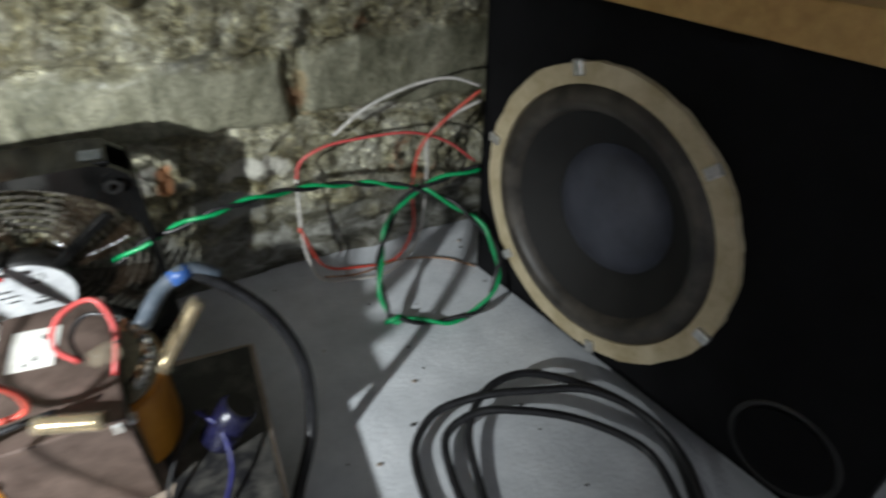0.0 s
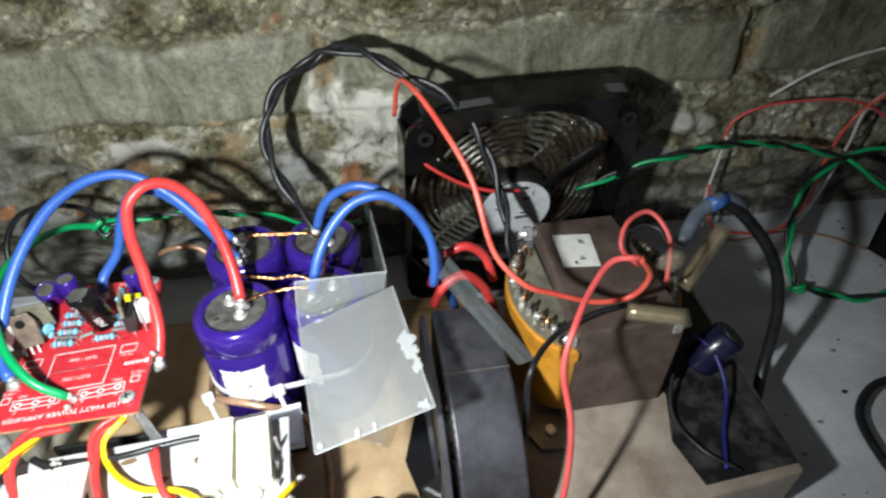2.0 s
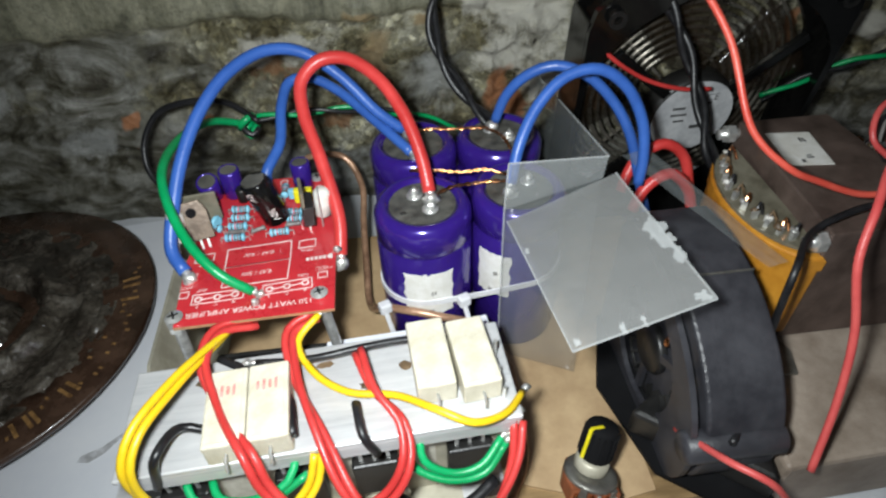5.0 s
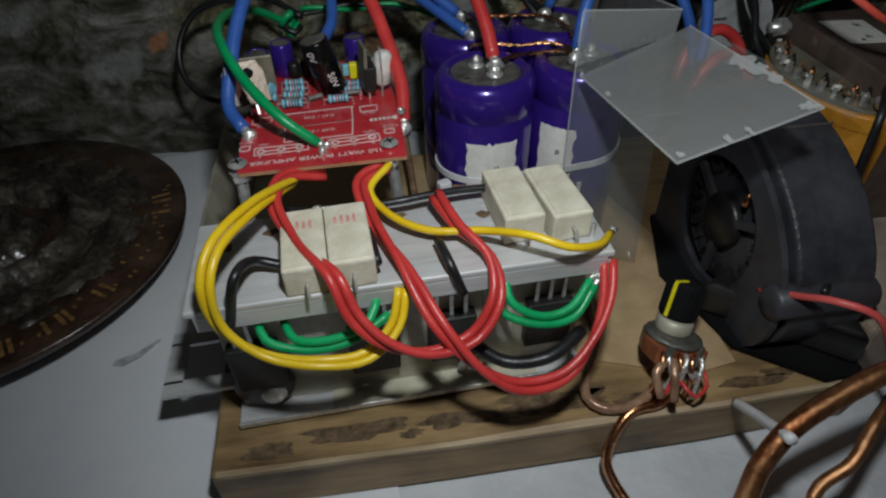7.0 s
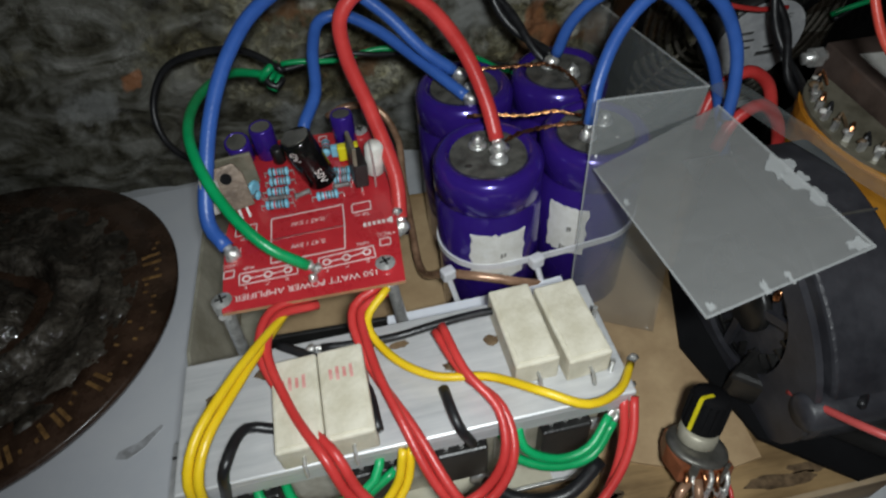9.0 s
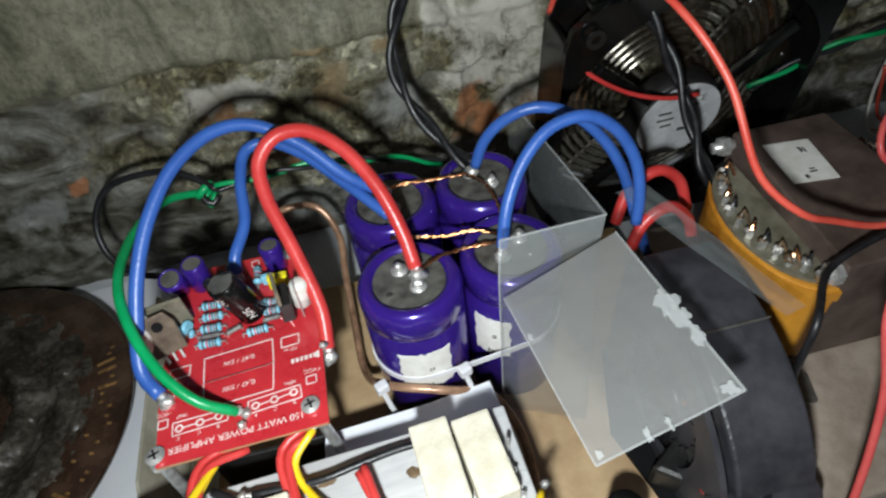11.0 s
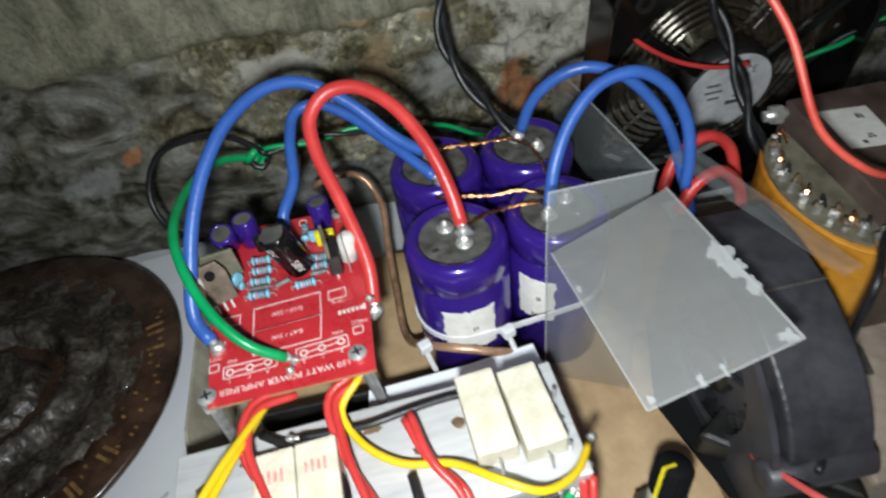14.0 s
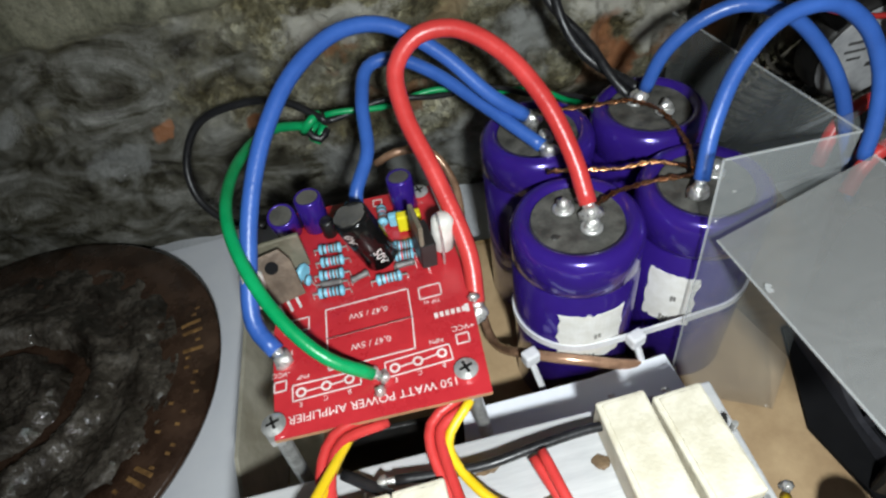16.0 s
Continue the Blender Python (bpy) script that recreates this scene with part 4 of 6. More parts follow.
    for x, y, sd in ((-0.0015, 0.0125, 1), (0.0010, 0.0105, 2), (0.0266, 0.0290, 3), (-0.0283, 0.0300, 4), (-0.0040, 0.0720, 5), (-0.0005, 0.0070, 6)):
        part("solder", blob(0.0014, (x, y, 0.0008), (1, 1, 1.2), sd, rough=0.6), SOLDER, t, smooth=True)


make_pcb()


# ---- transformer ----
def make_transformer():
    t = thing("transformer", I4, "old laminated iron transformer with amber windings", "transformer")
    t.matrix_world = shift(0.002, 0.250, 0.0378)
    lo = [(-0.0205, -0.0365), (0.0305, -0.0365), (0.026, 0.041), (-0.0165, 0.041)]
    core = part("core", extrude_outline(lo, 0.0585, I4, bevel=0.0008), CORE, t, "rusty brown laminated core")
    for k in range(18):
        z = 0.003 + k * 0.003
        part("lamination", box(0.0005, 0.074, 0.0012, (0.0285, 0.002, z), rot=spin(3.3)), FLANGE, core)
    def half_oval(s, a, b, cy):
        return [(s * a * math.cos(radians(q)), cy + b * math.sin(radians(q))) for q in range(-90, 91, 12)]

    for s, x0, a, b, cy in ((-1, -0.019, 0.0215, 0.0355, -0.002), (1, 0.0285, 0.0165, 0.0270, 0.003)):
        w = part("winding", extrude_outline(half_oval(s, a, b, cy), 0.0435, shift(x0, 0, 0.004), bevel=0.001), WINDING, t, "amber taped winding")
        part("bobbin_flange", extrude_outline(half_oval(s, a - 0.0005, b - 0.0015, cy + 0.001), 0.0014, shift(x0, 0, 0.0478)), KHAKI, w, "grey tinned bobbin flange")
        part("winding_tape", extrude_outline(half_oval(s, a + 0.0006, b + 0.0007, cy), 0.0050, shift(x0, 0, 0.0415)), WINDING, w, "amber tape band")
        rq = random.Random(5)
        for k in range(11):
            q = radians(-62 + 12.4 * k)
            xx, yy = x0 + s * (a - 0.0035) * math.cos(q), cy + 0.001 + (b - 0.0055) * math.sin(q)
            part("tag", box(0.0022, 0.0016, 0.0040, (xx, yy, 0.0490), rot=spin(rq.uniform(-40, 40))), STEEL, w)
            part("solder", blob(rq.uniform(0.0011, 0.0018), (xx + rq.uniform(-0.001, 0.001), yy + 0.001, 0.0525), (1, 1.2, 0.8), k, rough=0.8), (SOLDER, GREASE, TAPE_WHITE, GREASE)[k % 4], w, smooth=True)
            part("tag_wire", tube([(xx, yy, 0.052), (xx - s * 0.002, yy + 0.002, 0.0550), (xx - s * 0.004, yy + rq.uniform(-0.002, 0.003), 0.0500)], 0.0006, 5), (BLACK_WIRE, COPPER, GREASE)[k % 3], w)
    for x, y in ((-0.0190, -0.0340), (-0.0170, 0.0390), (0.030, -0.0340)):
        b = part("clamp_bolt", rod(0.0024, 0.012, shift(x - 0.009, y, 0.0535) @ spin(90, "Y"), steps=14), STEEL, t, smooth=True)
        part("nut", rod(0.0042, 0.0036, shift(x - 0.0055, y, 0.0535) @ spin(90, "Y"), steps=6), STEEL, b)
    part("mounting_foot", extrude_outline([(-0.036, -0.055), (-0.022, -0.056), (-0.019, -0.045), (-0.022, -0.036), (-0.036, -0.036), (-0.040, -0.046)], 0.0016, shift(0, 0, 0.0002), bevel=0.0004), FLANGE, t, "tinned mounting foot")
    part("foot_screw", rod(0.003, 0.0016, shift(-0.029, -0.046, 0.002), steps=16, bevel=0.0006), STEEL, t)
    lab = part("paper_label", extrude_outline([(-0.0110, 0.0290), (0.0080, 0.0270), (0.0050, 0.0030), (-0.0130, 0.0050)], 0.0003, shift(0, 0, 0.0587)), LABEL, t, "white paper label with small marks")
    for x, y, w, h in ((0.001, 0.022, 0.0012, 0.003), (0.0025, 0.0215, 0.0008, 0.003), (-0.002, 0.0090, 0.003, 0.0009), (-0.0018, 0.0105, 0.002, 0.0008), (-0.006, 0.007, 0.0015, 0.002)):
        part("print_bar", box(w, h, 0.0002, (x, y, 0.0589)), DARK_INK, lab)


make_transformer()


def panel(corners, thick=0.0005, n=8, wave=0.0006, seed=0):
    """A slightly buckled sheet between four corners."""
    a, b, c, d = [Vector(v) for v in corners]
    nrm = (b - a).cross(d - a).normalized()
    bm = bmesh.new()
    g = [[bm.verts.new((a * (1 - i / n) + b * (i / n)) * (1 - j / n) + (d * (1 - i / n) + c * (i / n)) * (j / n)
                       + nrm * wave * noise.noise(Vector((i * 0.4, j * 0.4, seed)))) for i in range(n + 1)] for j in range(n + 1)]
    for r0, r1 in zip(g, g[1:]):
        for i in range(n):
            bm.faces.new((r0[i], r0[i + 1], r1[i + 1], r1[i]))
    bm.normal_update()
    bmesh.ops.solidify(bm, geom=bm.faces[:], thickness=thick)
    return bm


# ---- blower ----
def make_blower():
    t = thing("blower", shift(-0.0665, 0.198, UP), "grey-black plastic centrifugal blower with an open side", "blower")
    # profile in (y, z): outlet at the wall's side, scroll to the front
    prof = [(0.045, 0.0)]
    scroll = [(0.045, 0.066, 0), (0.030, 0.068, 0), (0.008, 0.066, 0), (-0.010, 0.059, 0), (-0.024, 0.049, 0), (-0.034, 0.036, 0), (-0.038, 0.020, 0), (-0.036, 0.008, 0), (-0.030, 0.0, 0)]
    prof += [(q.x, q.y) for q in smooth_line(scroll, 0.003)]
    to_yz = Matrix(((0, 0, 1, 0), (1, 0, 0, 0), (0, 1, 0, 0), (0, 0, 0, 1)))
    part("rim", extrude_outline(prof, 0.0275, shift(-0.0115, 0, 0.0008) @ to_yz, bevel=0.0012), GREY_BLOWER, t)
    side = bmesh.new()
    outer = prof
    cy, cz, r = 0.006, 0.030, 0.0245
    n = 48
    ring_o, ring_i = [], []
    for k in range(n):
        a = 2 * math.pi * k / n
        d = Vector((math.cos(a), math.sin(a)))
        best = 0.1
        for (y0, z0), (y1, z1) in zip(outer, outer[1:] + outer[:1]):
            ey, ez = y1 - y0, z1 - z0
            det = d.x * -ez + d.y * ey
            if abs(det) > 1e-9:
                s = ((y0 - cy) * -ez + (z0 - cz) * ey) / det
                u = (d.x * (z0 - cz) - d.y * (y0 - cy)) / det
                if s > 0 and -1e-6 <= u <= 1 + 1e-6:
                    best = min(best, s)
        ring_o.append(side.verts.new((0, cy + d.x * best, cz + d.y * best)))
        ring_i.append(side.verts.new((0, cy + d.x * r, cz + d.y * r)))
    for k in range(n):
        side.faces.new((ring_o[k], ring_o[(k + 1) % n], ring_i[(k + 1) % n], ring_i[k]))
    side.normal_update()
    bmesh.ops.solidify(side, geom=side.faces[:], thickness=0.0022)
    bmesh.ops.translate(side, vec=(-0.0150, 0, 0.0008), verts=side.verts)
    part("side_plate", side, GREY_BLOWER, t, "side plate round the intake")
    imp = part("impeller", lathe([(0.0235, 0), (0.0245, 0), (0.0245, 0.0012), (0.0235, 0.0012)], 40, shift(-0.0135, cy, cz + 0.0008) @ spin(90, "Y")), BLACK, t)
    for k in range(22):
        a = 360 * k / 22
        vane = box(0.009, 0.0009, 0.0050, (0, 0, 0.0185))
        bmesh.ops.transform(vane, matrix=shift(-0.0095, cy, cz + 0.0008) @ spin(a, "X"), verts=vane.verts)
        part("vane", vane, BLACK, imp)
    part("motor_hub", rod(0.0105, 0.004, shift(-0.0158, cy, cz + 0.0008) @ spin(90, "Y"), steps=28, bevel=0.001), BLACK, t, smooth=True)
    for a in (30, 150, 270):
        part("spoke", box(0.002, 0.003, 0.016, (-0.0142, cy + 0.0165 * math.cos(radians(a)), cz - 0.0075 + 0.0165 * math.sin(radians(a))), rot=spin(a - 90, "X")), GREY_BLOWER, t)
    part("coil_glint", blob(0.0020, (-0.0155, -0.004, 0.047), (0.5, 0.8, 1.6), 3), COPPER, t, "small bare copper coil end", True)
    part("boss", rod(0.0060, 0.036, shift(-0.019, -0.0345, 0.0285) @ spin(90, "Y"), steps=24, bevel=0.0012), GREY_BLOWER, t, "round mounting boss", True)
    part("seam_ridge", box(0.028, 0.0008, 0.0008, (0.002, 0.008, 0.0668), 0.0002), FLANGE, t, "bright scratched seam")
    part("tape_strip", panel([(-0.0115, 0.070, 0.0760), (0.0005, 0.072, 0.0760), (0.0265, 0.007, 0.0700), (0.0185, 0.005, 0.0705)]), FILM_CLEAR, t, "clear tape strip")
    # Black base whose outline also paints the shadow lying round the blower.
    part("base_plate_shade", extrude_outline([(-0.030, 0.010), (-0.020, -0.030), (0.004, -0.049), (0.018, -0.048), (0.021, -0.010), (0.020, 0.046), (-0.018, 0.047)], 0.002, shift(0, 0, 0.0004)), BLACK_MATT, t, "matt black base plate, outlined to take in the shadow beside it")
    part("front_skirt", extrude_outline([(-0.026, -0.012), (0.016, -0.046), (0.019, -0.030), (-0.010, -0.002)], 0.014, shift(0, 0, 0.0025), bevel=0.002), BLACK, t)


make_blower()


# ---- milky film over the capacitors ----
def make_film():
    t = thing("plastic_film_shield", I4, "folded milky plastic film shield taped beside the capacitors", "film shield")
    tl, tr = (-0.1336, 0.2357, 0.1245), (-0.0969, 0.2394, 0.1211)
    bl, br = (-0.1350, 0.2325, 0.1070), (-0.0985, 0.2375, 0.1130)
    far = (-0.1024, 0.3300, 0.1100)
    flap = ((-0.1348, 0.2279, 0.1055), (-0.1284, 0.1688, 0.1074), (-0.0871, 0.1741, 0.1168), (-0.0952, 0.2348, 0.1170))
    a = part("front_panel", panel([(-0.1355, 0.2285, 0.030), (-0.1040, 0.2160, 0.026), (-0.0990, 0.2375, 0.1125), bl], wave=0.0002, seed=1), FILM_CLEAR, t, "clear hanging panel", True)
    b = part("fold_strip", panel([bl, br, tr, tl], 0.0007, wave=0.00005, seed=2), FILM_FOLD, t, "milky fold strip")
    c = part("back_panel", panel([tr, (-0.0980, 0.2395, 0.0850), (-0.1010, 0.3290, 0.0760), far], wave=0.0003, seed=3), FILM_CLEAR, t, "clear upright panel", True)
    d = part("flap", panel(flap, 0.0006, 12, 0.0003, 4), FILM, t, "square milky flap")
    # Whitish beads paint the glint along the edges of the film.
    for p, q in zip(flap, flap[1:]):
        part("edge_glint", tube([p, q], 0.00035, 5, smooth=False), GLUE, d, "bright line laid along the cut edge")
    for p, q in ((bl, tl), (tl, tr), ((-0.1355, 0.2285, 0.030), bl), (tr, far)):
        part("edge_glint", tube([p, q], 0.00035, 5, smooth=False), GLUE, b, "bright line laid along the cut edge")
    # torn glue on the flap, laid in its own plane
    ca, cb, cc, cd = [Vector(v) for v in flap]
    for k, (u, v, rx, ry) in enumerate(((0.50, 0.955, 0.0042, 0.0026), (0.60, 0.970, 0.0036, 0.0022), (0.70, 0.965, 0.0030, 0.0018), (0.97, 0.93, 0.0016, 0.0022), (0.98, 0.50, 0.0016, 0.0007), (0.98, 0.36, 0.0018, 0.0008), (0.97, 0.05, 0.0012, 0.0010), (0.30, 0.03, 0.0012, 0.0008))):
        p = (ca * (1 - u) + cb * u) * (1 - v) + (cd * (1 - u) + cc * u) * v
        ax = ((cb - ca) * (1 - v) + (cc - cd) * v).normalized()
        up = ax.cross(((cd - ca) * (1 - u) + (cc - cb) * u)).normalized()
        up = up if up.z > 0 else -up
        ay = up.cross(ax)
        m = Matrix(((ax.x, ay.x, up.x, p.x), (ax.y, ay.y, up.y, p.y), (ax.z, ay.z, up.z, p.z + 0.0006), (0, 0, 0, 1)))
        part("glue_smear", splat(rx, ry, 0.0004, m, k, 24, 0.9), GLUE, d, "whitish torn glue smear")


make_film()


# ---- cooling fan ----
def make_fan():
    t = thing("cooling_fan", shift(-0.013, 0.352, 0.001) @ spin(2) @ spin(6, "X"), "dusty black square cooling fan with wire guard leaning at the wall", "fan")
    w, h, d, r = 0.134, 0.148, 0.025, 0.0705
    to_xz = Matrix(((1, 0, 0, 0), (0, 0, -1, 0), (0, 1, 0, 0), (0, 0, 0, 1)))
    cz = h / 2
    fr = None
    for yy, th in ((-d / 2, 0.0035), (d / 2 - 0.0035, 0.0035)):
        own = bmesh.new()
        n = 64
        o, i_ = [], []
        for k in range(n):
            a = 2 * math.pi * k / n
            c, s = math.cos(a), math.sin(a)
            q = min(w / 2 / max(abs(c), 1e-6), h / 2 / max(abs(s), 1e-6))
            q = min(q, 0.0915)
            o.append(own.verts.new((c * q, yy, cz + s * q)))
            hole = min(r, (w / 2 - 0.0035) / max(abs(c), 1e-6), (h / 2 - 0.0045) / max(abs(s), 1e-6))
            i_.append(own.verts.new((c * hole, yy, cz + s * hole)))
        for k in range(n):
            own.faces.new((o[k], o[(k + 1) % n], i_[(k + 1) % n], i_[k]))
        own.normal_update()
        bmesh.ops.solidify(own, geom=own.faces[:], thickness=th)
        fr = join(fr, own)
    frame_ob = part("frame", fr, GLOSS_BLACK, t, "dusty glossy black frame")
    for sx, sy, x, z in ((w, 0.003, 0, h - 0.003), (w, 0.003, 0, 0.0)):
        part("rim_bar", box(sx - 0.02, d - 0.004, sy, (x, 0, z), 0.0008), GLOSS_BLACK, frame_ob)
    for x in (-w / 2 + 0.0015, w / 2 - 0.0015):
        part("rim_bar", box(0.003, d - 0.004, h - 0.03, (x, 0, 0.015), 0.0008), GLOSS_BLACK, frame_ob)
    for sx in (-1, 1):
        for z in (0.012, h - 0.012):
            part("screw_hole", lathe([(0.0022, 0), (0.0042, 0), (0.0042, 0.0010), (0.0022, 0.0010)], 18, shift(sx * (w / 2 - 0.011), -d / 2 - 0.0028, z) @ spin(90, "X")), BLACK, frame_ob)
    hub = part("motor_hub", rod(0.0240, 0.014, shift(0, 0.003, cz) @ spin(90, "X"), steps=40, bevel=0.002), BLACK, t, smooth=True)
    part("sticker", rod(0.0220, 0.0004, shift(0, -0.0111, cz) @ spin(90, "X"), steps=40), HUB, hub, "silver-grey round sticker")
    for x, z, a, b in ((-0.009, 0.006, 0.007, 0.0014), (-0.008, 0.002, 0.009, 0.0012), (-0.007, -0.002, 0.006, 0.0012), (0.006, 0.008, 0.005, 0.0016), (0.005, -0.007, 0.009, 0.0022), (0.006, -0.003, 0.005, 0.001)):
        part("print_bar", box(a, 0.0002, b, (x, -0.0117, cz + z)), DARK_INK, hub)
    writing("CE", 0.0060, shift(0.008, -0.0117, cz + 0.012) @ spin(90, "X"), DARK_INK, hub)
    for a in (40, 140, 222, 318):
        m = shift(0, -0.0085, cz) @ Matrix.Rotation(radians(-a), 4, "Y")
        bm = box(0.046, 0.004, 0.0052, (0.041, 0, -0.0026), 0.0008)
        bmesh.ops.transform(bm, matrix=m, verts=bm.verts)
        part("strut", bm, GLOSS_BLACK, t)
    for k in range(5):
        own = bmesh.new()
        rows = []
        for j in range(7):
            rr = 0.020 + 0.0430 * j / 6
            row = []
            for i in range(7):
                a = 2 * math.pi * (k + 0.12 + 0.55 * i / 6 + 0.10 * j / 6) / 5
                row.append(own.verts.new((rr * math.cos(a), 0.002 + 0.014 * (i / 6 - 0.35), cz + rr * math.sin(a))))
            rows.append(row)
        for r0, r1 in zip(rows, rows[1:]):
            for i in range(6):
                own.faces.new((r0[i], r0[i + 1], r1[i + 1], r1[i]))
        own.normal_update()
        bmesh.ops.solidify(own, geom=own.faces[:], thickness=0.0012)
        part("blade", own, BLADE, t, smooth=True)
    g = part("wire_guard", lathe([(0.0648, -0.0008), (0.0660, 0), (0.0648, 0.0008)], 56, shift(0, d / 2 + 0.001, cz) @ spin(90, "X")), STEEL_DARK, t, "dull steel wire guard")
    for rr in (0.0245, 0.0290, 0.0335, 0.0380, 0.0425, 0.0470, 0.0515, 0.0560, 0.0605):
        part("guard_ring", tube([(rr * math.cos(2 * math.pi * k / 40), d / 2 + 0.0015, cz + rr * math.sin(2 * math.pi * k / 40)) for k in range(41)], 0.0010, 6, smooth=False), STEEL_DARK, g)
    for a in (45, 135, 225, 315):
        c, s = math.cos(radians(a)), math.sin(radians(a))
        part("guard_bar", tube([(0.012 * c, d / 2 + 0.0030, cz + 0.012 * s), (0.075 * c, d / 2 + 0.0030, cz + 0.075 * s)], 0.0009, 6, smooth=False), STEEL_DARK, g)
    # Smooth clear patches added to give the frame's top edge its glints.
    part("glint_patch", box(0.022, 0.006, 0.0004, (-0.030, -0.006, h + 0.0004), 0.0002, rot=spin(6)), FILM_CLEAR, t, "thin clear patch added for the glints on the top edge")
    part("glint_patch", box(0.010, 0.008, 0.0004, (0.050, -0.004, h + 0.0004), 0.0002, rot=spin(-5)), FILM_CLEAR, t, "thin clear patch added for the glints on the top edge")


BLADE = clear_film("smoky_blade", (0.024, 0.016, 0.010), 0.34, 0.12)
STEEL_DARK = surface("dull_steel", (0.26, 0.24, 0.20), (0.52, 0.48, 0.41), 0.28, 0.75, 200.0)
make_fan()


# ---- speaker ----
def make_speaker():
    # front face in the box's own y-z plane, y running away from the wall
    t = thing("speaker_box", shift(0.268, 0.335, 0.001) @ spin(10) @ spin(-5, "X"), "matt black subwoofer box with a cream-ringed woofer", "speaker")
    wd, ht, dp = 0.275, 0.2125, 0.24
    cy, cz, r = -0.103, 0.096, 0.0895
    # front board with a round opening
    own = bmesh.new()
    n = 72
    for x in (0.0,):
        o, i_ = [], []
        for k in range(n):
            a = 2 * math.pi * k / n
            c, s = math.cos(a), math.sin(a)
            qs = []
            if c > 1e-6:
                qs.append((0 - cy) / c)
            if c < -1e-6:
                qs.append((-wd - cy) / c)
            if s > 1e-6:
                qs.append((ht - cz) / s)
            if s < -1e-6:
                qs.append((0 - cz) / s)
            q = min(qs)
            o.append(own.verts.new((x, cy + c * q, cz + s * q)))
            i_.append(own.verts.new((x, cy + c * (r - 0.012), cz + s * (r - 0.012))))
        for k in range(n):
            own.faces.new((o[k], o[(k + 1) % n], i_[(k + 1) % n], i_[k]))
    part("front_board", own, BLACK_MATT, t)
    body = part("cabinet", box(dp, wd, ht, (dp / 2 + 0.06, -wd / 2, 0), 0.0), BLACK_MATT, t)
    for sz, at in (((0.06, wd, 0.004), (0.03, -wd / 2, 0)), ((0.06, wd, 0.004), (0.03, -wd / 2, ht - 0.004)), ((0.06, 0.004, ht - 0.008), (0.03, -0.002, 0.004)), ((0.06, 0.004, ht - 0.008), (0.03, -wd + 0.002, 0.004))):
        part("panel", box(*sz, at=at), BLACK_MATT, body)
    to_x = shift(0, cy, cz) @ spin(-90, "Y")
    own = bmesh.new()
    n = 120
    rings = [[], [], [], []]
    for k in range(n):
        a = 2 * math.pi * k / n
        ro = r + 0.0012 * noise.noise(Vector((math.cos(a) * 6, math.sin(a) * 6, 1))) + 0.0007 * noise.noise(Vector((math.cos(a) * 25, math.sin(a) * 25, 4)))
        ri = r - 0.0115
        for ring, (q, z) in zip(rings, ((ri, 0.0005), (ri, 0.0045), (ro, 0.0045), (ro, 0.0002))):
            ring.append(own.verts.new((q * math.cos(a), q * math.sin(a), z)))
    for a, b in zip(rings, rings[1:]):
        for k in range(n):
            own.faces.new((a[k], a[(k + 1) % n], b[(k + 1) % n], b[k]))
    bmesh.ops.transform(own, matrix=to_x, verts=own.verts)
    wf = part("woofer_ring", own, CREAM, t, "chipped cream cardboard gasket ring")
    part("surround", lathe([(r - 0.0114, 0.0025), (r - 0.014, 0.0060), (r - 0.019, 0.0078), (r - 0.024, 0.0058), (r - 0.027, 0.0)], 72, to_x), RUBBER, wf, "dusty rubber surround", True)
    part("cone", lathe([(r - 0.0268, 0.0002), (0.052, -0.009), (0.0405, -0.0165)], 64, to_x), CONE, wf, "matt black cone", True)
    part("dust_cap", lathe([(0.0410, -0.0170), (0.0380, -0.0125), (0.031, -0.0085), (0.021, -0.0052), (0.010, -0.0036), (0, -0.0033)], 56, to_x), DUST, wf, "dark blue-grey dust cap", True)
    for a in (14, 75, 137, 198, 258, 317):
        c, s = math.cos(radians(a)), math.sin(radians(a))
        part("clip", box(0.0030, 0.0085, 0.0062, (-0.0058, cy + c * (r - 0.003), cz + s * (r - 0.003) - 0.003), 0.0008, rot=spin(a, "X")), STEEL, wf, "bright steel clip")
    port = part("port", lathe([(0.0235, -0.03), (0.0235, 0.0005), (0.0265, 0.0012), (0.0275, 0.0004)], 40, shift(0, -0.238, 0.030) @ spin(-90, "Y")), BLACK, t, "glossy black port tube", True)
    part("port_bottom", rod(0.0234, 0.001, shift(-0.0006, -0.238, 0.030) @ spin(-90, "Y"), steps=32), BLACK_MATT, port)
    return t


make_speaker()


def make_plank():
    t = thing("wooden_plank", shift(0.268, 0.335, 0.001) @ spin(10) @ spin(-5, "X"), "varnished yellow wooden plank lying on the speaker box", "plank")
    part("plank", box(0.30, 0.262, 0.018, (0.148, -0.150, 0.2128), 0.0012), VARNISH, t)


make_plank()


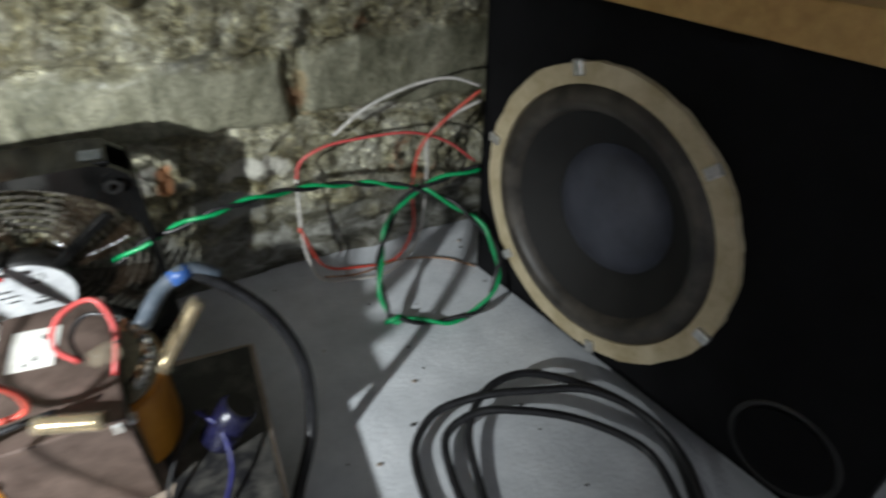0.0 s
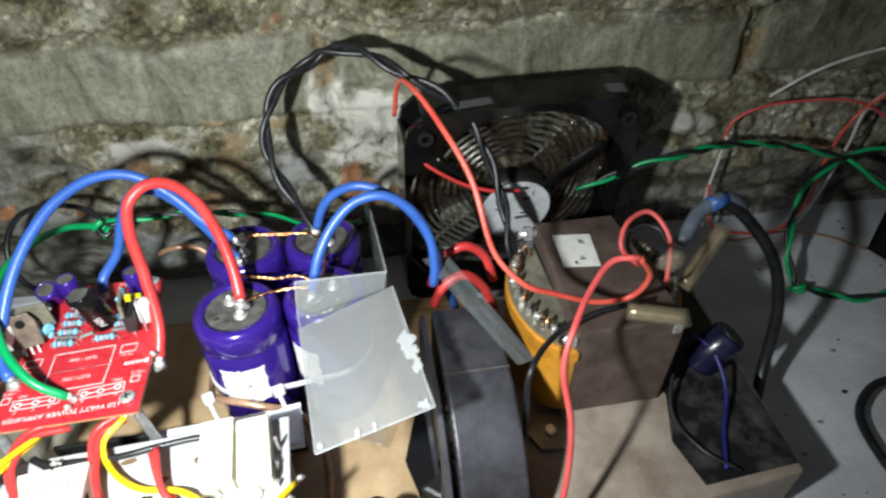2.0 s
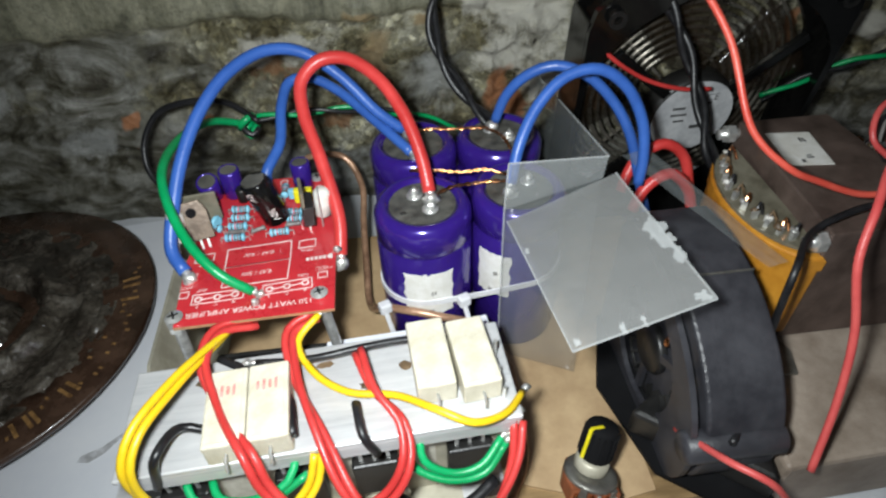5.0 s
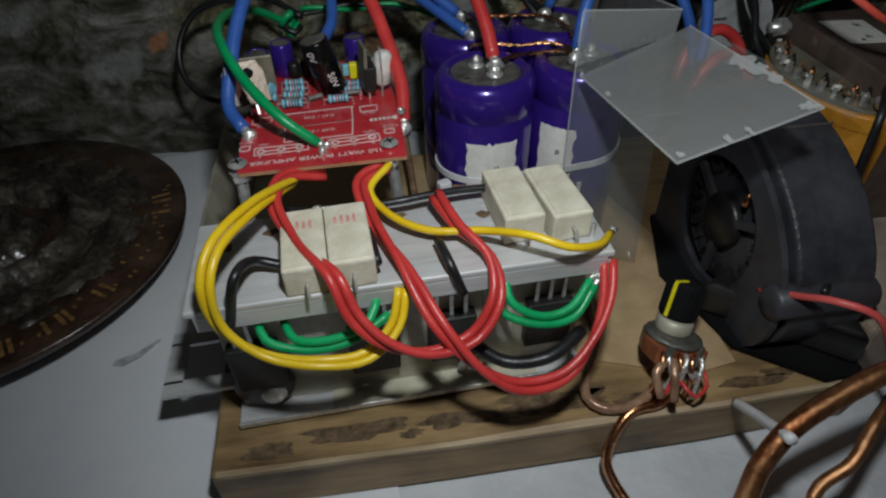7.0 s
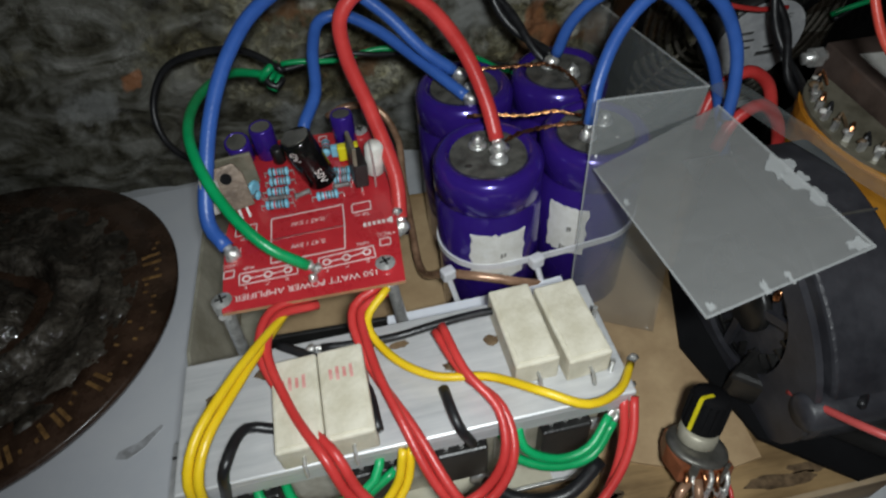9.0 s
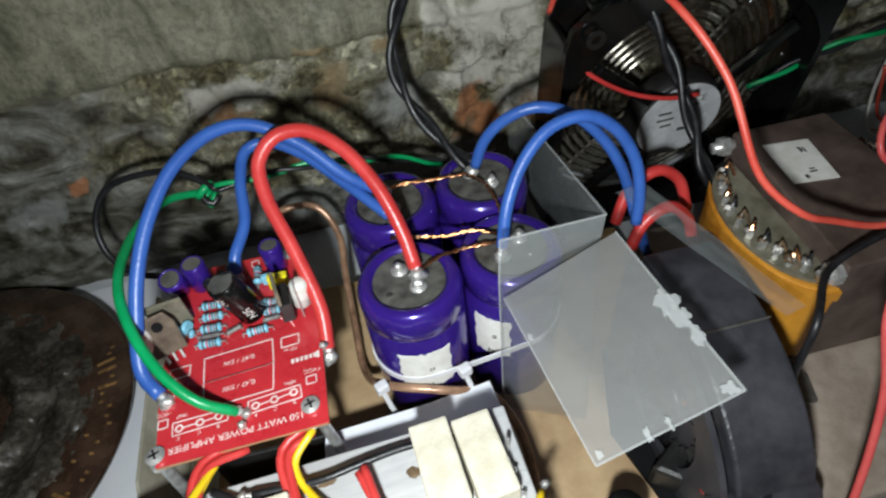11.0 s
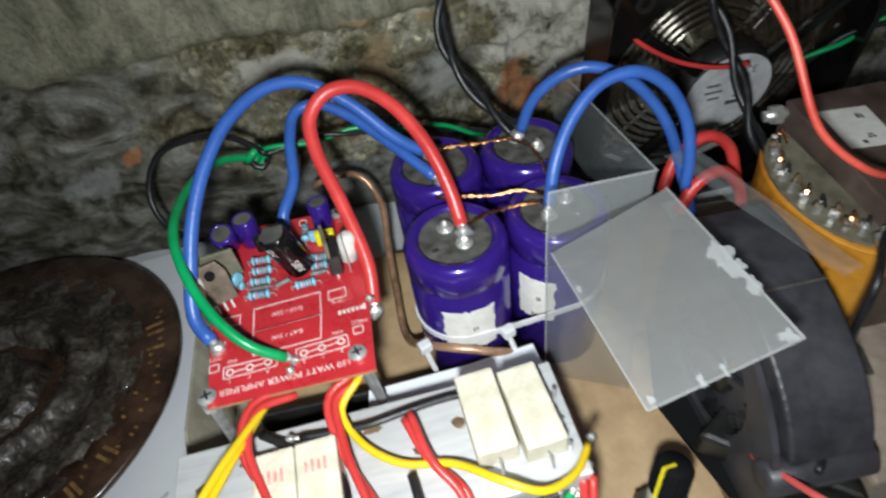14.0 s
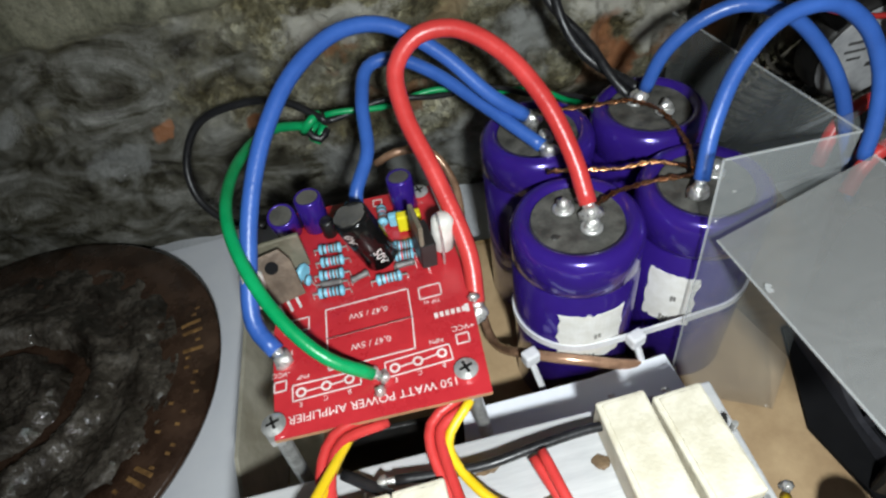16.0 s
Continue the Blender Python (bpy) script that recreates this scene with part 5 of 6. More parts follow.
# ---- round dish ----
def dish_crust():
    m, nt, b = material("grey_crust")
    co = nt.nodes.new("ShaderNodeTexCoord")
    n1 = add(nt, "ShaderNodeTexNoise", Scale=45.0, Detail=8.0, Roughness=0.75)
    n2 = add(nt, "ShaderNodeTexNoise", Scale=230.0, Detail=4.0)
    nt.links.new(co.outputs["Object"], n1.inputs["Vector"])
    nt.links.new(co.outputs["Object"], n2.inputs["Vector"])
    r = ramp(nt, n1.outputs["Fac"], [(0.36, (0.008, 0.006, 0.004)), (0.48, (0.040, 0.033, 0.026)), (0.58, (0.105, 0.092, 0.075)), (0.72, (0.26, 0.24, 0.215))])
    nt.links.new(r.outputs[0], b.inputs["Base Color"])
    rr = ramp(nt, n1.outputs["Fac"], [(0.42, (0.05, 0.05, 0.05)), (0.62, (0.22, 0.22, 0.22))])
    nt.links.new(rr.outputs[0], b.inputs["Roughness"])
    b.inputs["Coat Weight"].default_value = 0.5
    b.inputs["Coat Roughness"].default_value = 0.08
    bp = add(nt, "ShaderNodeBump", Strength=1.0, Distance=0.0022)
    nt.links.new(n2.outputs["Fac"], bp.inputs["Height"])
    nt.links.new(bp.outputs[0], b.inputs["Normal"])
    return m


def make_dish():
    t = thing("round_dish", shift(-0.392, 0.285, 0.002), "dark brown round dish with crusted rings and gold rim marks", "dish")
    part("body", lathe([(0, 0), (0.070, 0), (0.0905, 0.0155), (0.0912, 0.018), (0.0900, 0.0192), (0.066, 0.0190), (0.064, 0.0185), (0, 0.0165)], 120), DISH_RIM, t, "glossy dark brown body", True)
    own = bmesh.new()
    n, rings = 180, 84
    grid = []
    for j in range(rings + 1):
        rr = 0.0005 + 0.0735 * j / rings
        row = []
        for k in range(n):
            a = 2 * math.pi * k / n
            x, y = rr * math.cos(a), rr * math.sin(a)
            q = rr + 0.004 * noise.noise(Vector((x * 40, y * 40, 0)))
            hgt = 0.0190 + 0.0045 * math.exp(-((q - 0.020) / 0.005) ** 2) + 0.0056 * math.exp(-((q - 0.040) / 0.006) ** 2) - 0.0045 * math.exp(-((q - 0.029) / 0.004) ** 2) + 0.0022 * math.exp(-((q - 0.061) / 0.005) ** 2)
            hgt += 0.0022 * noise.fractal(Vector((x * 95, y * 95, 3)), 0.6, 2.1, 6) + 0.0008 * max(0.0, noise.noise(Vector((x * 420, y * 420, 9))))
            if j == rings:
                hgt = 0.0186
            row.append(own.verts.new((x, y, hgt)))
        grid.append(row)
    for a, b in zip(grid, grid[1:]):
        for k in range(n):
            own.faces.new((a[k], a[(k + 1) % n], b[(k + 1) % n], b[k]))
    own.faces.new(grid[0][::-1])
    part("crust", own, dish_crust(), t, "wet-looking grey crusted rings", True)
    rnd = random.Random(4)
    for k in range(34):
        a = -78 + 100 * k / 33 + rnd.uniform(-0.8, 0.8)
        kind = rnd.random()
        ln, wdt = (0.0085, 0.0017) if kind > 0.72 else (0.0020, 0.0012)
        rr = 0.0800 + (0 if ln > 0.004 else rnd.choice((-0.0045, -0.002, 0.002, 0.0045)))
        m = spin(a) @ shift(rr, 0, 0.01905)
        bm = box(ln, wdt, 0.0003, (0, 0, 0), 0)
        bmesh.ops.transform(bm, matrix=m, verts=bm.verts)
        part("gold_mark", bm, GOLD, t)


make_dish()


# ---- potentiometer with its knob ----
def make_pot():
    t = thing("potentiometer", shift(-0.1180, 0.1590, UP + 0.0075) @ spin(-20, "X") @ spin(14, "Y"), "potentiometer with a black knob and soldered copper leads", "potentiometer")
    part("wafer", extrude_outline([(-0.0088, -0.007), (0.0088, -0.007), (0.0094, 0.002), (0.006, 0.010), (-0.006, 0.010), (-0.0094, 0.002)], 0.0062, shift(0, 0, 0.0045), bevel=0.0006), BROWN_PCB, t, "brown phenolic wafer")
    part("cover_plate", lathe([(0, 0), (0.0092, 0), (0.0096, 0.0006), (0.0092, 0.0016), (0.0068, 0.0020), (0, 0.0020)], 30, shift(0, 0.0010, 0.0108)), FLANGE, t, "dull steel cover plate", True)
    part("can", rod(0.0060, 0.0050, shift(0, 0.0025, 0.0126), steps=28, bevel=0.0008), ALU_DULL, t, "dull aluminium bushing", smooth=True)
    for a in (35, 145, 215, 325):
        tab = box(0.0026, 0.0010, 0.0070, (0, 0.0094, 0.0055), 0.0002)
        bmesh.ops.transform(tab, matrix=spin(a), verts=tab.verts)
        part("fixing_tab", tab, FLANGE, t)
    kn = part("knob", lathe([(0, 0), (0.0056, 0), (0.0060, 0.0008), (0.0056, 0.0118), (0.0050, 0.0128), (0, 0.0128)], 32, shift(0.0004, 0.0034, 0.0178)), BLACK_MATT, t, "black ribbed plastic knob", True)
    for k in range(18):
        a = radians(20 * k)
        rib = box(0.0007, 0.0007, 0.0100, (0.0004 + 0.0059 * math.cos(a), 0.0034 + 0.0059 * math.sin(a), 0.0188), 0.0, rot=spin(20 * k))
        part("rib", rib, BLACK_MATT, kn)
    part("pointer", box(0.0048, 0.0011, 0.0005, (-0.0026, 0.0016, 0.0304), rot=spin(16)), YELLOW, kn, "yellow pointer line")
    side = box(0.0005, 0.0012, 0.0118, (0, 0, 0))
    bmesh.ops.transform(side, matrix=shift(-0.0054, 0.0006, 0.0186) @ spin(28) @ spin(2, "Y"), verts=side.verts)
    part("pointer", side, YELLOW, kn, "yellow pointer line")
    rq = random.Random(8)
    for k in range(6):
        x = -0.0072 + 0.0028 * k
        q = [rq.uniform(-0.0012, 0.0012) for _ in range(4)]
        part("lug", tube([(x, -0.0066, 0.0090), (x + q[0], -0.0090, 0.0075 + q[1]), (x + q[2], -0.0098, 0.0020), (x + q[3], -0.0075, -0.0045 - 0.0010 * (k % 3))], 0.0008, 6), SOLDER if k % 2 else COPPER, t, smooth=True)
        part("solder", blob(0.0013, (x + q[2], -0.0095, 0.0040 + q[1]), (1, 1, 1.3), k, rough=0.6), SOLDER, t, smooth=True)
    part("lead_loop", tube([(0.000, -0.010, 0.001), (0.004, -0.014, -0.0020), (0.009, -0.011, 0.001), (0.0085, -0.007, 0.0045)], 0.0007, 6), RED_WIRE, t, "thin red lead", True)
    part("lead_loop", tube([(-0.003, -0.010, 0.001), (-0.006, -0.013, -0.0025), (-0.0080, -0.011, 0.001)], 0.0007, 6), RED_WIRE, t, "thin red lead", True)
    part("lead_loop", tube([(-0.0066, -0.009, 0.007), (-0.010, -0.011, 0.004), (-0.0075, -0.014, -0.0030)], 0.0014, 8), BROWN_WIRE, t, smooth=True)
    part("lead_loop", tube([(-0.0040, -0.009, 0.008), (-0.0045, -0.013, 0.004), (-0.0035, -0.015, -0.0035)], 0.0014, 8), BROWN_WIRE, t, smooth=True)


make_pot()


# ---- wires ----
def wire(name, label, mat, r, points, sides=10, group="", twist=0, second=None, turns=3.0, tips=(), raise_by=0.0):
    """One insulated wire, or a pair wound round each other."""
    t = thing(name, Matrix.Translation(points[0]), label, "wire" if "cable" not in name else "cable", group)
    o = Vector(points[0])
    loc = [Vector(p) - o + Vector((0, 0, raise_by)) for p in points]
    if twist:
        part("core", tube(loc, r, sides, wave=r * 1.02, turns=turns), mat, t, "", True)
        part("core", tube(loc, r, sides, wave=r * 1.02, turns=turns, phase=math.pi), second or mat, t, "", True)
    else:
        part("core", tube(loc, r, sides), mat, t, "", True)
    for k in tips:
        a, b = (loc[0], loc[1]) if k == 0 else (loc[-1], loc[-2])
        d = (a - b).normalized()
        part("bare_end", tube([a - d * 0.001, a + d * 0.0018, a + d * 0.0032], r * 0.7, 8), SOLDER, t, "tinned bare end", True)
        part("solder", blob(r * 1.15, a + d * 0.0030, (1, 1, 1.1), k + 2, rough=0.6), SOLDER, t, "", True)
    return t


BLUE_L, RED_L = "thick glossy blue power wire arching over the board", "thick glossy red power wire arching over the board"
wire("power_wire", BLUE_L, BLUE_WIRE, 0.0023, [(-0.2485, 0.2290, 0.0960)] + [(-0.2531, 0.2356, 0.1003), (-0.2507, 0.2486, 0.1131), (-0.2468, 0.2602, 0.1235), (-0.2404, 0.2725, 0.133), (-0.2305, 0.2852, 0.1409), (-0.2171, 0.2958, 0.144), (-0.2046, 0.3001, 0.141), (-0.19, 0.2984, 0.1299), (-0.1768, 0.293, 0.1156), (-0.1668, 0.2911, 0.1072)], 14, "blue power wires", tips=(0, 1))
wire("power_wire", "thick blue power wire from board to capacitor", BLUE_WIRE, 0.0022, [(-0.2240, 0.2735, 0.0975)] + [(-0.2236, 0.276, 0.1021), (-0.2179, 0.2876, 0.1081), (-0.2167, 0.3027, 0.1166), (-0.213, 0.313, 0.122), (-0.2052, 0.3154, 0.1224), (-0.1935, 0.3104, 0.1181), (-0.1797, 0.2970, 0.1110), (-0.1645, 0.2800, 0.1030)], 14, "blue power wires", tips=(0, 1))
wire("power_wire", RED_L, RED_WIRE, 0.0025, [(-0.1952, 0.2356, 0.0906), (-0.1945, 0.2452, 0.0996), (-0.1992, 0.2625, 0.1149), (-0.2041, 0.2765, 0.127), (-0.2039, 0.2857, 0.1355), (-0.1969, 0.2903, 0.1408), (-0.1867, 0.2895, 0.1416), (-0.176, 0.2828, 0.137), (-0.1669, 0.2708, 0.1273), (-0.1618, 0.2590, 0.1150), (-0.1600, 0.2500, 0.1048)], 14, tips=(0, 1))
wire("signal_wire", "green wire curving from its knot to the board", GREEN_WIRE, 0.0017, [(-0.2243, 0.217, 0.0953), (-0.2334, 0.2187, 0.1031), (-0.2422, 0.2269, 0.1099), (-0.2507, 0.2424, 0.1156), (-0.2558, 0.2601, 0.118), (-0.256, 0.2856, 0.115), (-0.2499, 0.3131, 0.1063), (-0.2403, 0.3271, 0.096)], 12, tips=(0,))
wire("signal_wire", "green and black twisted wire running along the wall", GREEN_WIRE, 0.0011, [(-0.2318, 0.3185, 0.1031), (-0.2114, 0.321, 0.1026), (-0.1884, 0.3243, 0.1002), (-0.158, 0.3302, 0.09), (-0.1246, 0.3382, 0.0728), (-0.1038, 0.3411, 0.0708)], 10, twist=1, second=BLACK_WIRE, turns=3.5)
wire("signal_wire", "black wire loop behind the board", BLACK_WIRE, 0.0015, [(-0.232, 0.3218, 0.0995), (-0.2468, 0.3309, 0.1055), (-0.2643, 0.3366, 0.1046), (-0.2823, 0.339, 0.0984), (-0.2919, 0.3341, 0.0853), (-0.2915, 0.3266, 0.0739), (-0.2824, 0.3185, 0.0664), (-0.2666, 0.312, 0.065)])
kn = thing("wire_knot", shift(-0.2385, 0.3260, 0.0965), "tight green and black knot in the signal wire", "knot")
part("green_turn", tube([(-0.004, 0, -0.002), (-0.001, -0.004, 0.003), (0.003, -0.001, 0.0045), (0.002, 0.003, -0.001), (-0.002, 0.002, -0.004), (0.001, -0.003, -0.005), (0.004, 0, -0.001)], 0.0017, 10), GREEN_WIRE, kn, smooth=True)
part("black_turn", tube([(0.005, 0.001, 0.002), (0.001, 0.003, 0.001), (-0.002, -0.002, -0.001), (0.002, -0.004, -0.004), (0.005, -0.001, -0.002)], 0.0015, 10), BLACK_WIRE, kn, smooth=True)

wire("signal_wire", "pair of yellow wires looping over the heatsink end", YELLOW_WIRE, 0.0012, [(-0.2317, 0.206, 0.0895), (-0.2418, 0.18, 0.0984), (-0.2488, 0.165, 0.0986), (-0.2514, 0.158, 0.0931), (-0.2509, 0.156, 0.0797), (-0.2413, 0.153, 0.07), (-0.2268, 0.15, 0.0677), (-0.2148, 0.152, 0.0659), (-0.2062, 0.158, 0.0703), (-0.2032, 0.164, 0.0783)], 10, twist=1, turns=0.8)
wire("signal_wire", "pair of red wires looping in front of the heatsink", RED_WIRE, 0.0013, [(-0.2229, 0.208, 0.0897), (-0.2343, 0.203, 0.0931), (-0.2373, 0.192, 0.0923), (-0.2307, 0.176, 0.0886), (-0.2207, 0.16, 0.0892), (-0.2169, 0.154, 0.08), (-0.2097, 0.15, 0.0727), (-0.198, 0.149, 0.0674), (-0.185, 0.152, 0.0684), (-0.1777, 0.158, 0.0767), (-0.1777, 0.168, 0.0825), (-0.1853, 0.178, 0.0868), (-0.1899, 0.192, 0.0884)], 10, twist=1, turns=1.6)
wire("signal_wire", "pair of red wires hanging low before the heatsink", RED_WIRE, 0.0013, [(-0.2032, 0.208, 0.09), (-0.2116, 0.203, 0.0891), (-0.21, 0.188, 0.0865), (-0.2021, 0.168, 0.083), (-0.1943, 0.152, 0.0737), (-0.1847, 0.145, 0.063), (-0.1736, 0.143, 0.0551), (-0.1597, 0.145, 0.0544), (-0.1498, 0.152, 0.0604), (-0.1441, 0.16, 0.0689), (-0.1419, 0.168, 0.076)], 10, twist=1, turns=1.6, tips=(0, 1))
wire("signal_wire", "single yellow wire lying across the heatsink top", YELLOW_WIRE, 0.0012, [(-0.2022, 0.207, 0.0914), (-0.2093, 0.199, 0.088), (-0.2042, 0.1877, 0.086), (-0.1934, 0.1795, 0.085), (-0.1791, 0.1758, 0.086), (-0.1669, 0.1665, 0.09), (-0.1569, 0.1622, 0.088), (-0.1464, 0.1665, 0.084), (-0.1394, 0.1753, 0.08)], tips=(0, 1))
for p in ([(-0.2446, 0.166, 0.0701), (-0.2422, 0.16, 0.0682), (-0.2318, 0.157, 0.0656), (-0.2192, 0.157, 0.0668), (-0.2074, 0.162, 0.0708)], [(-0.2376, 0.166, 0.0679), (-0.2338, 0.159, 0.0679), (-0.222, 0.157, 0.069), (-0.213, 0.16, 0.0717), (-0.2103, 0.166, 0.0752)], [(-0.1732, 0.168, 0.0745), (-0.1723, 0.162, 0.0694), (-0.1635, 0.159, 0.065), (-0.1548, 0.16, 0.066), (-0.1474, 0.166, 0.0706)], [(-0.1783, 0.168, 0.0726), (-0.1755, 0.162, 0.0664), (-0.1653, 0.158, 0.063), (-0.1538, 0.159, 0.0628), (-0.1462, 0.165, 0.0691)]):
    wire("signal_wire", "short green wire between transistor leads", GREEN_WIRE, 0.0013, p, 10, "green transistor wires", tips=(0, 1))
for p in ([(-0.2353, 0.1986, 0.084), (-0.2226, 0.1895, 0.086), (-0.2121, 0.1805, 0.086), (-0.2092, 0.166, 0.0869)], [(-0.2342, 0.1729, 0.083), (-0.2425, 0.1734, 0.086), (-0.2452, 0.162, 0.0912), (-0.2505, 0.162, 0.074)], [(-0.1914, 0.176, 0.084), (-0.1894, 0.165, 0.0837), (-0.1861, 0.164, 0.0736)]):
    wire("signal_wire", "short black wire on the heatsink", BLACK_WIRE, 0.0014, p, 10, "black heatsink wires")
wire("signal_wire", "thick black wire under the heatsink front", BLACK_WIRE, 0.0020, [(-0.1841, 0.16, 0.0556), (-0.1747, 0.155, 0.0513), (-0.1623, 0.153, 0.0534), (-0.1498, 0.16, 0.0551)])
wire("signal_wire", "black wire along the back of the heatsink top", BLACK_WIRE, 0.0012, [(-0.2228, 0.1939, 0.086), (-0.211, 0.193, 0.086), (-0.2004, 0.1927, 0.087), (-0.1895, 0.1944, 0.087), (-0.1741, 0.1964, 0.086), (-0.1607, 0.1958, 0.085)], tips=(0,))
wire("speaker_cable", "clear-jacketed copper speaker cable curling round the capacitors", BROWN_WIRE, 0.0017, [(-0.2205, 0.3352, 0.066), (-0.2114, 0.3348, 0.070), (-0.1975, 0.3362, 0.066), (-0.1900, 0.3263, 0.055), (-0.1905, 0.3066, 0.045), (-0.1905, 0.282, 0.038), (-0.1895, 0.2587, 0.036), (-0.179, 0.234, 0.060), (-0.160, 0.2265, 0.060), (-0.1420, 0.2240, 0.052), (-0.1335, 0.2130, 0.038), (-0.1325, 0.1960, 0.029), (-0.1345, 0.1780, 0.0275), (-0.1430, 0.1630, 0.0275), (-0.1460, 0.1549, 0.027), (-0.1420, 0.1500, 0.0265), (-0.1310, 0.1495, 0.0270), (-0.1200, 0.1560, 0.0280)], 12)
wire("power_wire", "thick blue wire from capacitor to blower", BLUE_WIRE, 0.0022, [(-0.1268, 0.2940, 0.1060), (-0.1225, 0.2935, 0.1180), (-0.1150, 0.2910, 0.1275), (-0.1043, 0.2881, 0.1322), (-0.0920, 0.2850, 0.1285), (-0.0810, 0.2815, 0.1185), (-0.0734, 0.2760, 0.1060), (-0.0670, 0.2690, 0.0840), (-0.0610, 0.2640, 0.0640)], 14, "blue power wires", tips=(0,))
wire("power_wire", "thick blue wire arching over the film shield", BLUE_WIRE, 0.0022, [(-0.1290, 0.2490, 0.1060), (-0.1252, 0.2555, 0.1185), (-0.1172, 0.2630, 0.1300), (-0.1065, 0.2672, 0.1382), (-0.0945, 0.2673, 0.1400), (-0.0835, 0.2655, 0.1330), (-0.0755, 0.2625, 0.1190), (-0.0735, 0.2590, 0.1050), (-0.0745, 0.2560, 0.0940)], 14, "blue power wires", tips=(0,))
wire("power_wire", "thick red wire loop behind the blower", RED_WIRE, 0.0024, [(-0.0735, 0.2720, 0.0780), (-0.0670, 0.2770, 0.0905), (-0.0554, 0.2780, 0.0970), (-0.0455, 0.2770, 0.0905), (-0.0400, 0.2740, 0.0750)], 12, "red rectifier wires")
wire("power_wire", "thick red wire loop above the blower", RED_WIRE, 0.0024, [(-0.0745, 0.2560, 0.0800), (-0.0690, 0.2590, 0.0895), (-0.0597, 0.2600, 0.0945), (-0.0500, 0.2600, 0.0860), (-0.0430, 0.2600, 0.0680)], 12, "red rectifier wires")
wire("supply_cable", "twisted black cable rising from the capacitor to the wall", BLACK_WIRE, 0.0017, [(-0.1271, 0.3, 0.1007), (-0.1377, 0.315, 0.1092), (-0.1479, 0.33, 0.1256), (-0.1474, 0.34, 0.1411), (-0.1376, 0.35, 0.157), (-0.1204, 0.358, 0.1643)] + [(-0.1152, 0.358, 0.1684), (-0.0955, 0.35, 0.1703), (-0.0772, 0.338, 0.163), (-0.0527, 0.33, 0.1496), (-0.0389, 0.322, 0.13), (-0.0301, 0.308, 0.1062), (-0.0283, 0.285, 0.0856), (-0.0302, 0.266, 0.0831)], 10, twist=1, turns=6)
wire("signal_wire", "faded orange wire draped over the fan and transformer", ORANGE_WIRE, 0.0012, [(-0.0818, 0.338, 0.1405), (-0.0805, 0.325, 0.163), (-0.078, 0.292, 0.1775), (-0.0700, 0.266, 0.1730), (-0.0605, 0.248, 0.1580), (-0.0535, 0.2285, 0.1330), (-0.0430, 0.2190, 0.1240), (-0.0310, 0.2185, 0.1180), (-0.0105, 0.2175, 0.1105), (0.0030, 0.2165, 0.1125), (0.0055, 0.2120, 0.128), (-0.0025, 0.2100, 0.1405)], 12)
wire("signal_wire", "faded red wire hanging in front of the transformer", PINK_WIRE, 0.0013, [(-0.0025, 0.210, 0.1405), (-0.011, 0.2130, 0.1380), (-0.022, 0.2050, 0.1330), (-0.032, 0.1930, 0.1270), (-0.0376, 0.1845, 0.1150), (-0.0350, 0.1740, 0.0920), (-0.0370, 0.1640, 0.0700), (-0.0440, 0.1520, 0.0480)], 12)
wire("signal_wire", "thin red fan lead", RED_WIRE, 0.0011, [(-0.0774, 0.328, 0.1275), (-0.0666, 0.326, 0.1155), (-0.0478, 0.323, 0.1035), (-0.030, 0.320, 0.0985), (-0.015, 0.3195, 0.0975)])
wire("signal_wire", "thin black wire sagging before the transformer", BLACK_WIRE, 0.0013, [(0.0107, 0.2193, 0.105), (-0.0114, 0.2171, 0.104), (-0.0284, 0.2126, 0.1), (-0.0455, 0.195, 0.1003), (-0.0461, 0.19, 0.0691), (-0.0534, 0.175, 0.055), (-0.071, 0.16, 0.0585)])
wire("mains_cable", "thick black mains cable bending down to the floor", BLACK_WIRE, 0.0031, [(0.0658, 0.262, 0.1243), (0.0833, 0.258, 0.11), (0.0995, 0.25, 0.0895), (0.1088, 0.242, 0.0598), (0.1052, 0.228, 0.0219), (0.0881, 0.2, 0.006)] + [(0.078, 0.165, 0.0045), (0.078, 0.10, 0.004), (0.10, 0.02, 0.004)], 12)
wire("speaker_wire", "green and black twisted wire coming past the fan", GREEN_WIRE, 0.0013, [(0.0300, 0.3420, 0.0760), (0.0560, 0.3390, 0.0900), (0.0860, 0.3340, 0.1010), (0.1287, 0.3475, 0.0965), (0.182, 0.354, 0.0863), (0.221, 0.3484, 0.0773)], 10, twist=1, second=BLACK_WIRE, turns=5)
wire("speaker_wire", "green and black twisted wire loop by the speaker", GREEN_WIRE, 0.0015, [(0.223, 0.3526, 0.0742), (0.243, 0.338, 0.065), (0.261, 0.3175, 0.0492), (0.2631, 0.2993, 0.0311), (0.2475, 0.2859, 0.0127), (0.2211, 0.2857, 0.0048), (0.1986, 0.2936, 0.0063), (0.1808, 0.3015, 0.0093)], 10, twist=1, second=BLACK_WIRE, turns=4)
wire("speaker_wire", "green and black twisted wire running behind the speaker", GREEN_WIRE, 0.0015, [(0.1808, 0.3015, 0.0093), (0.1804, 0.319, 0.0272), (0.1914, 0.3379, 0.0498), (0.2087, 0.3492, 0.0665), (0.2314, 0.352, 0.0759), (0.2696, 0.3482, 0.0832)], 10, twist=1, second=BLACK_WIRE, turns=3)
kn = thing("wire_knot", shift(0.1835, 0.3005, 0.0075), "small green knot in the twisted wire on the floor", "knot")
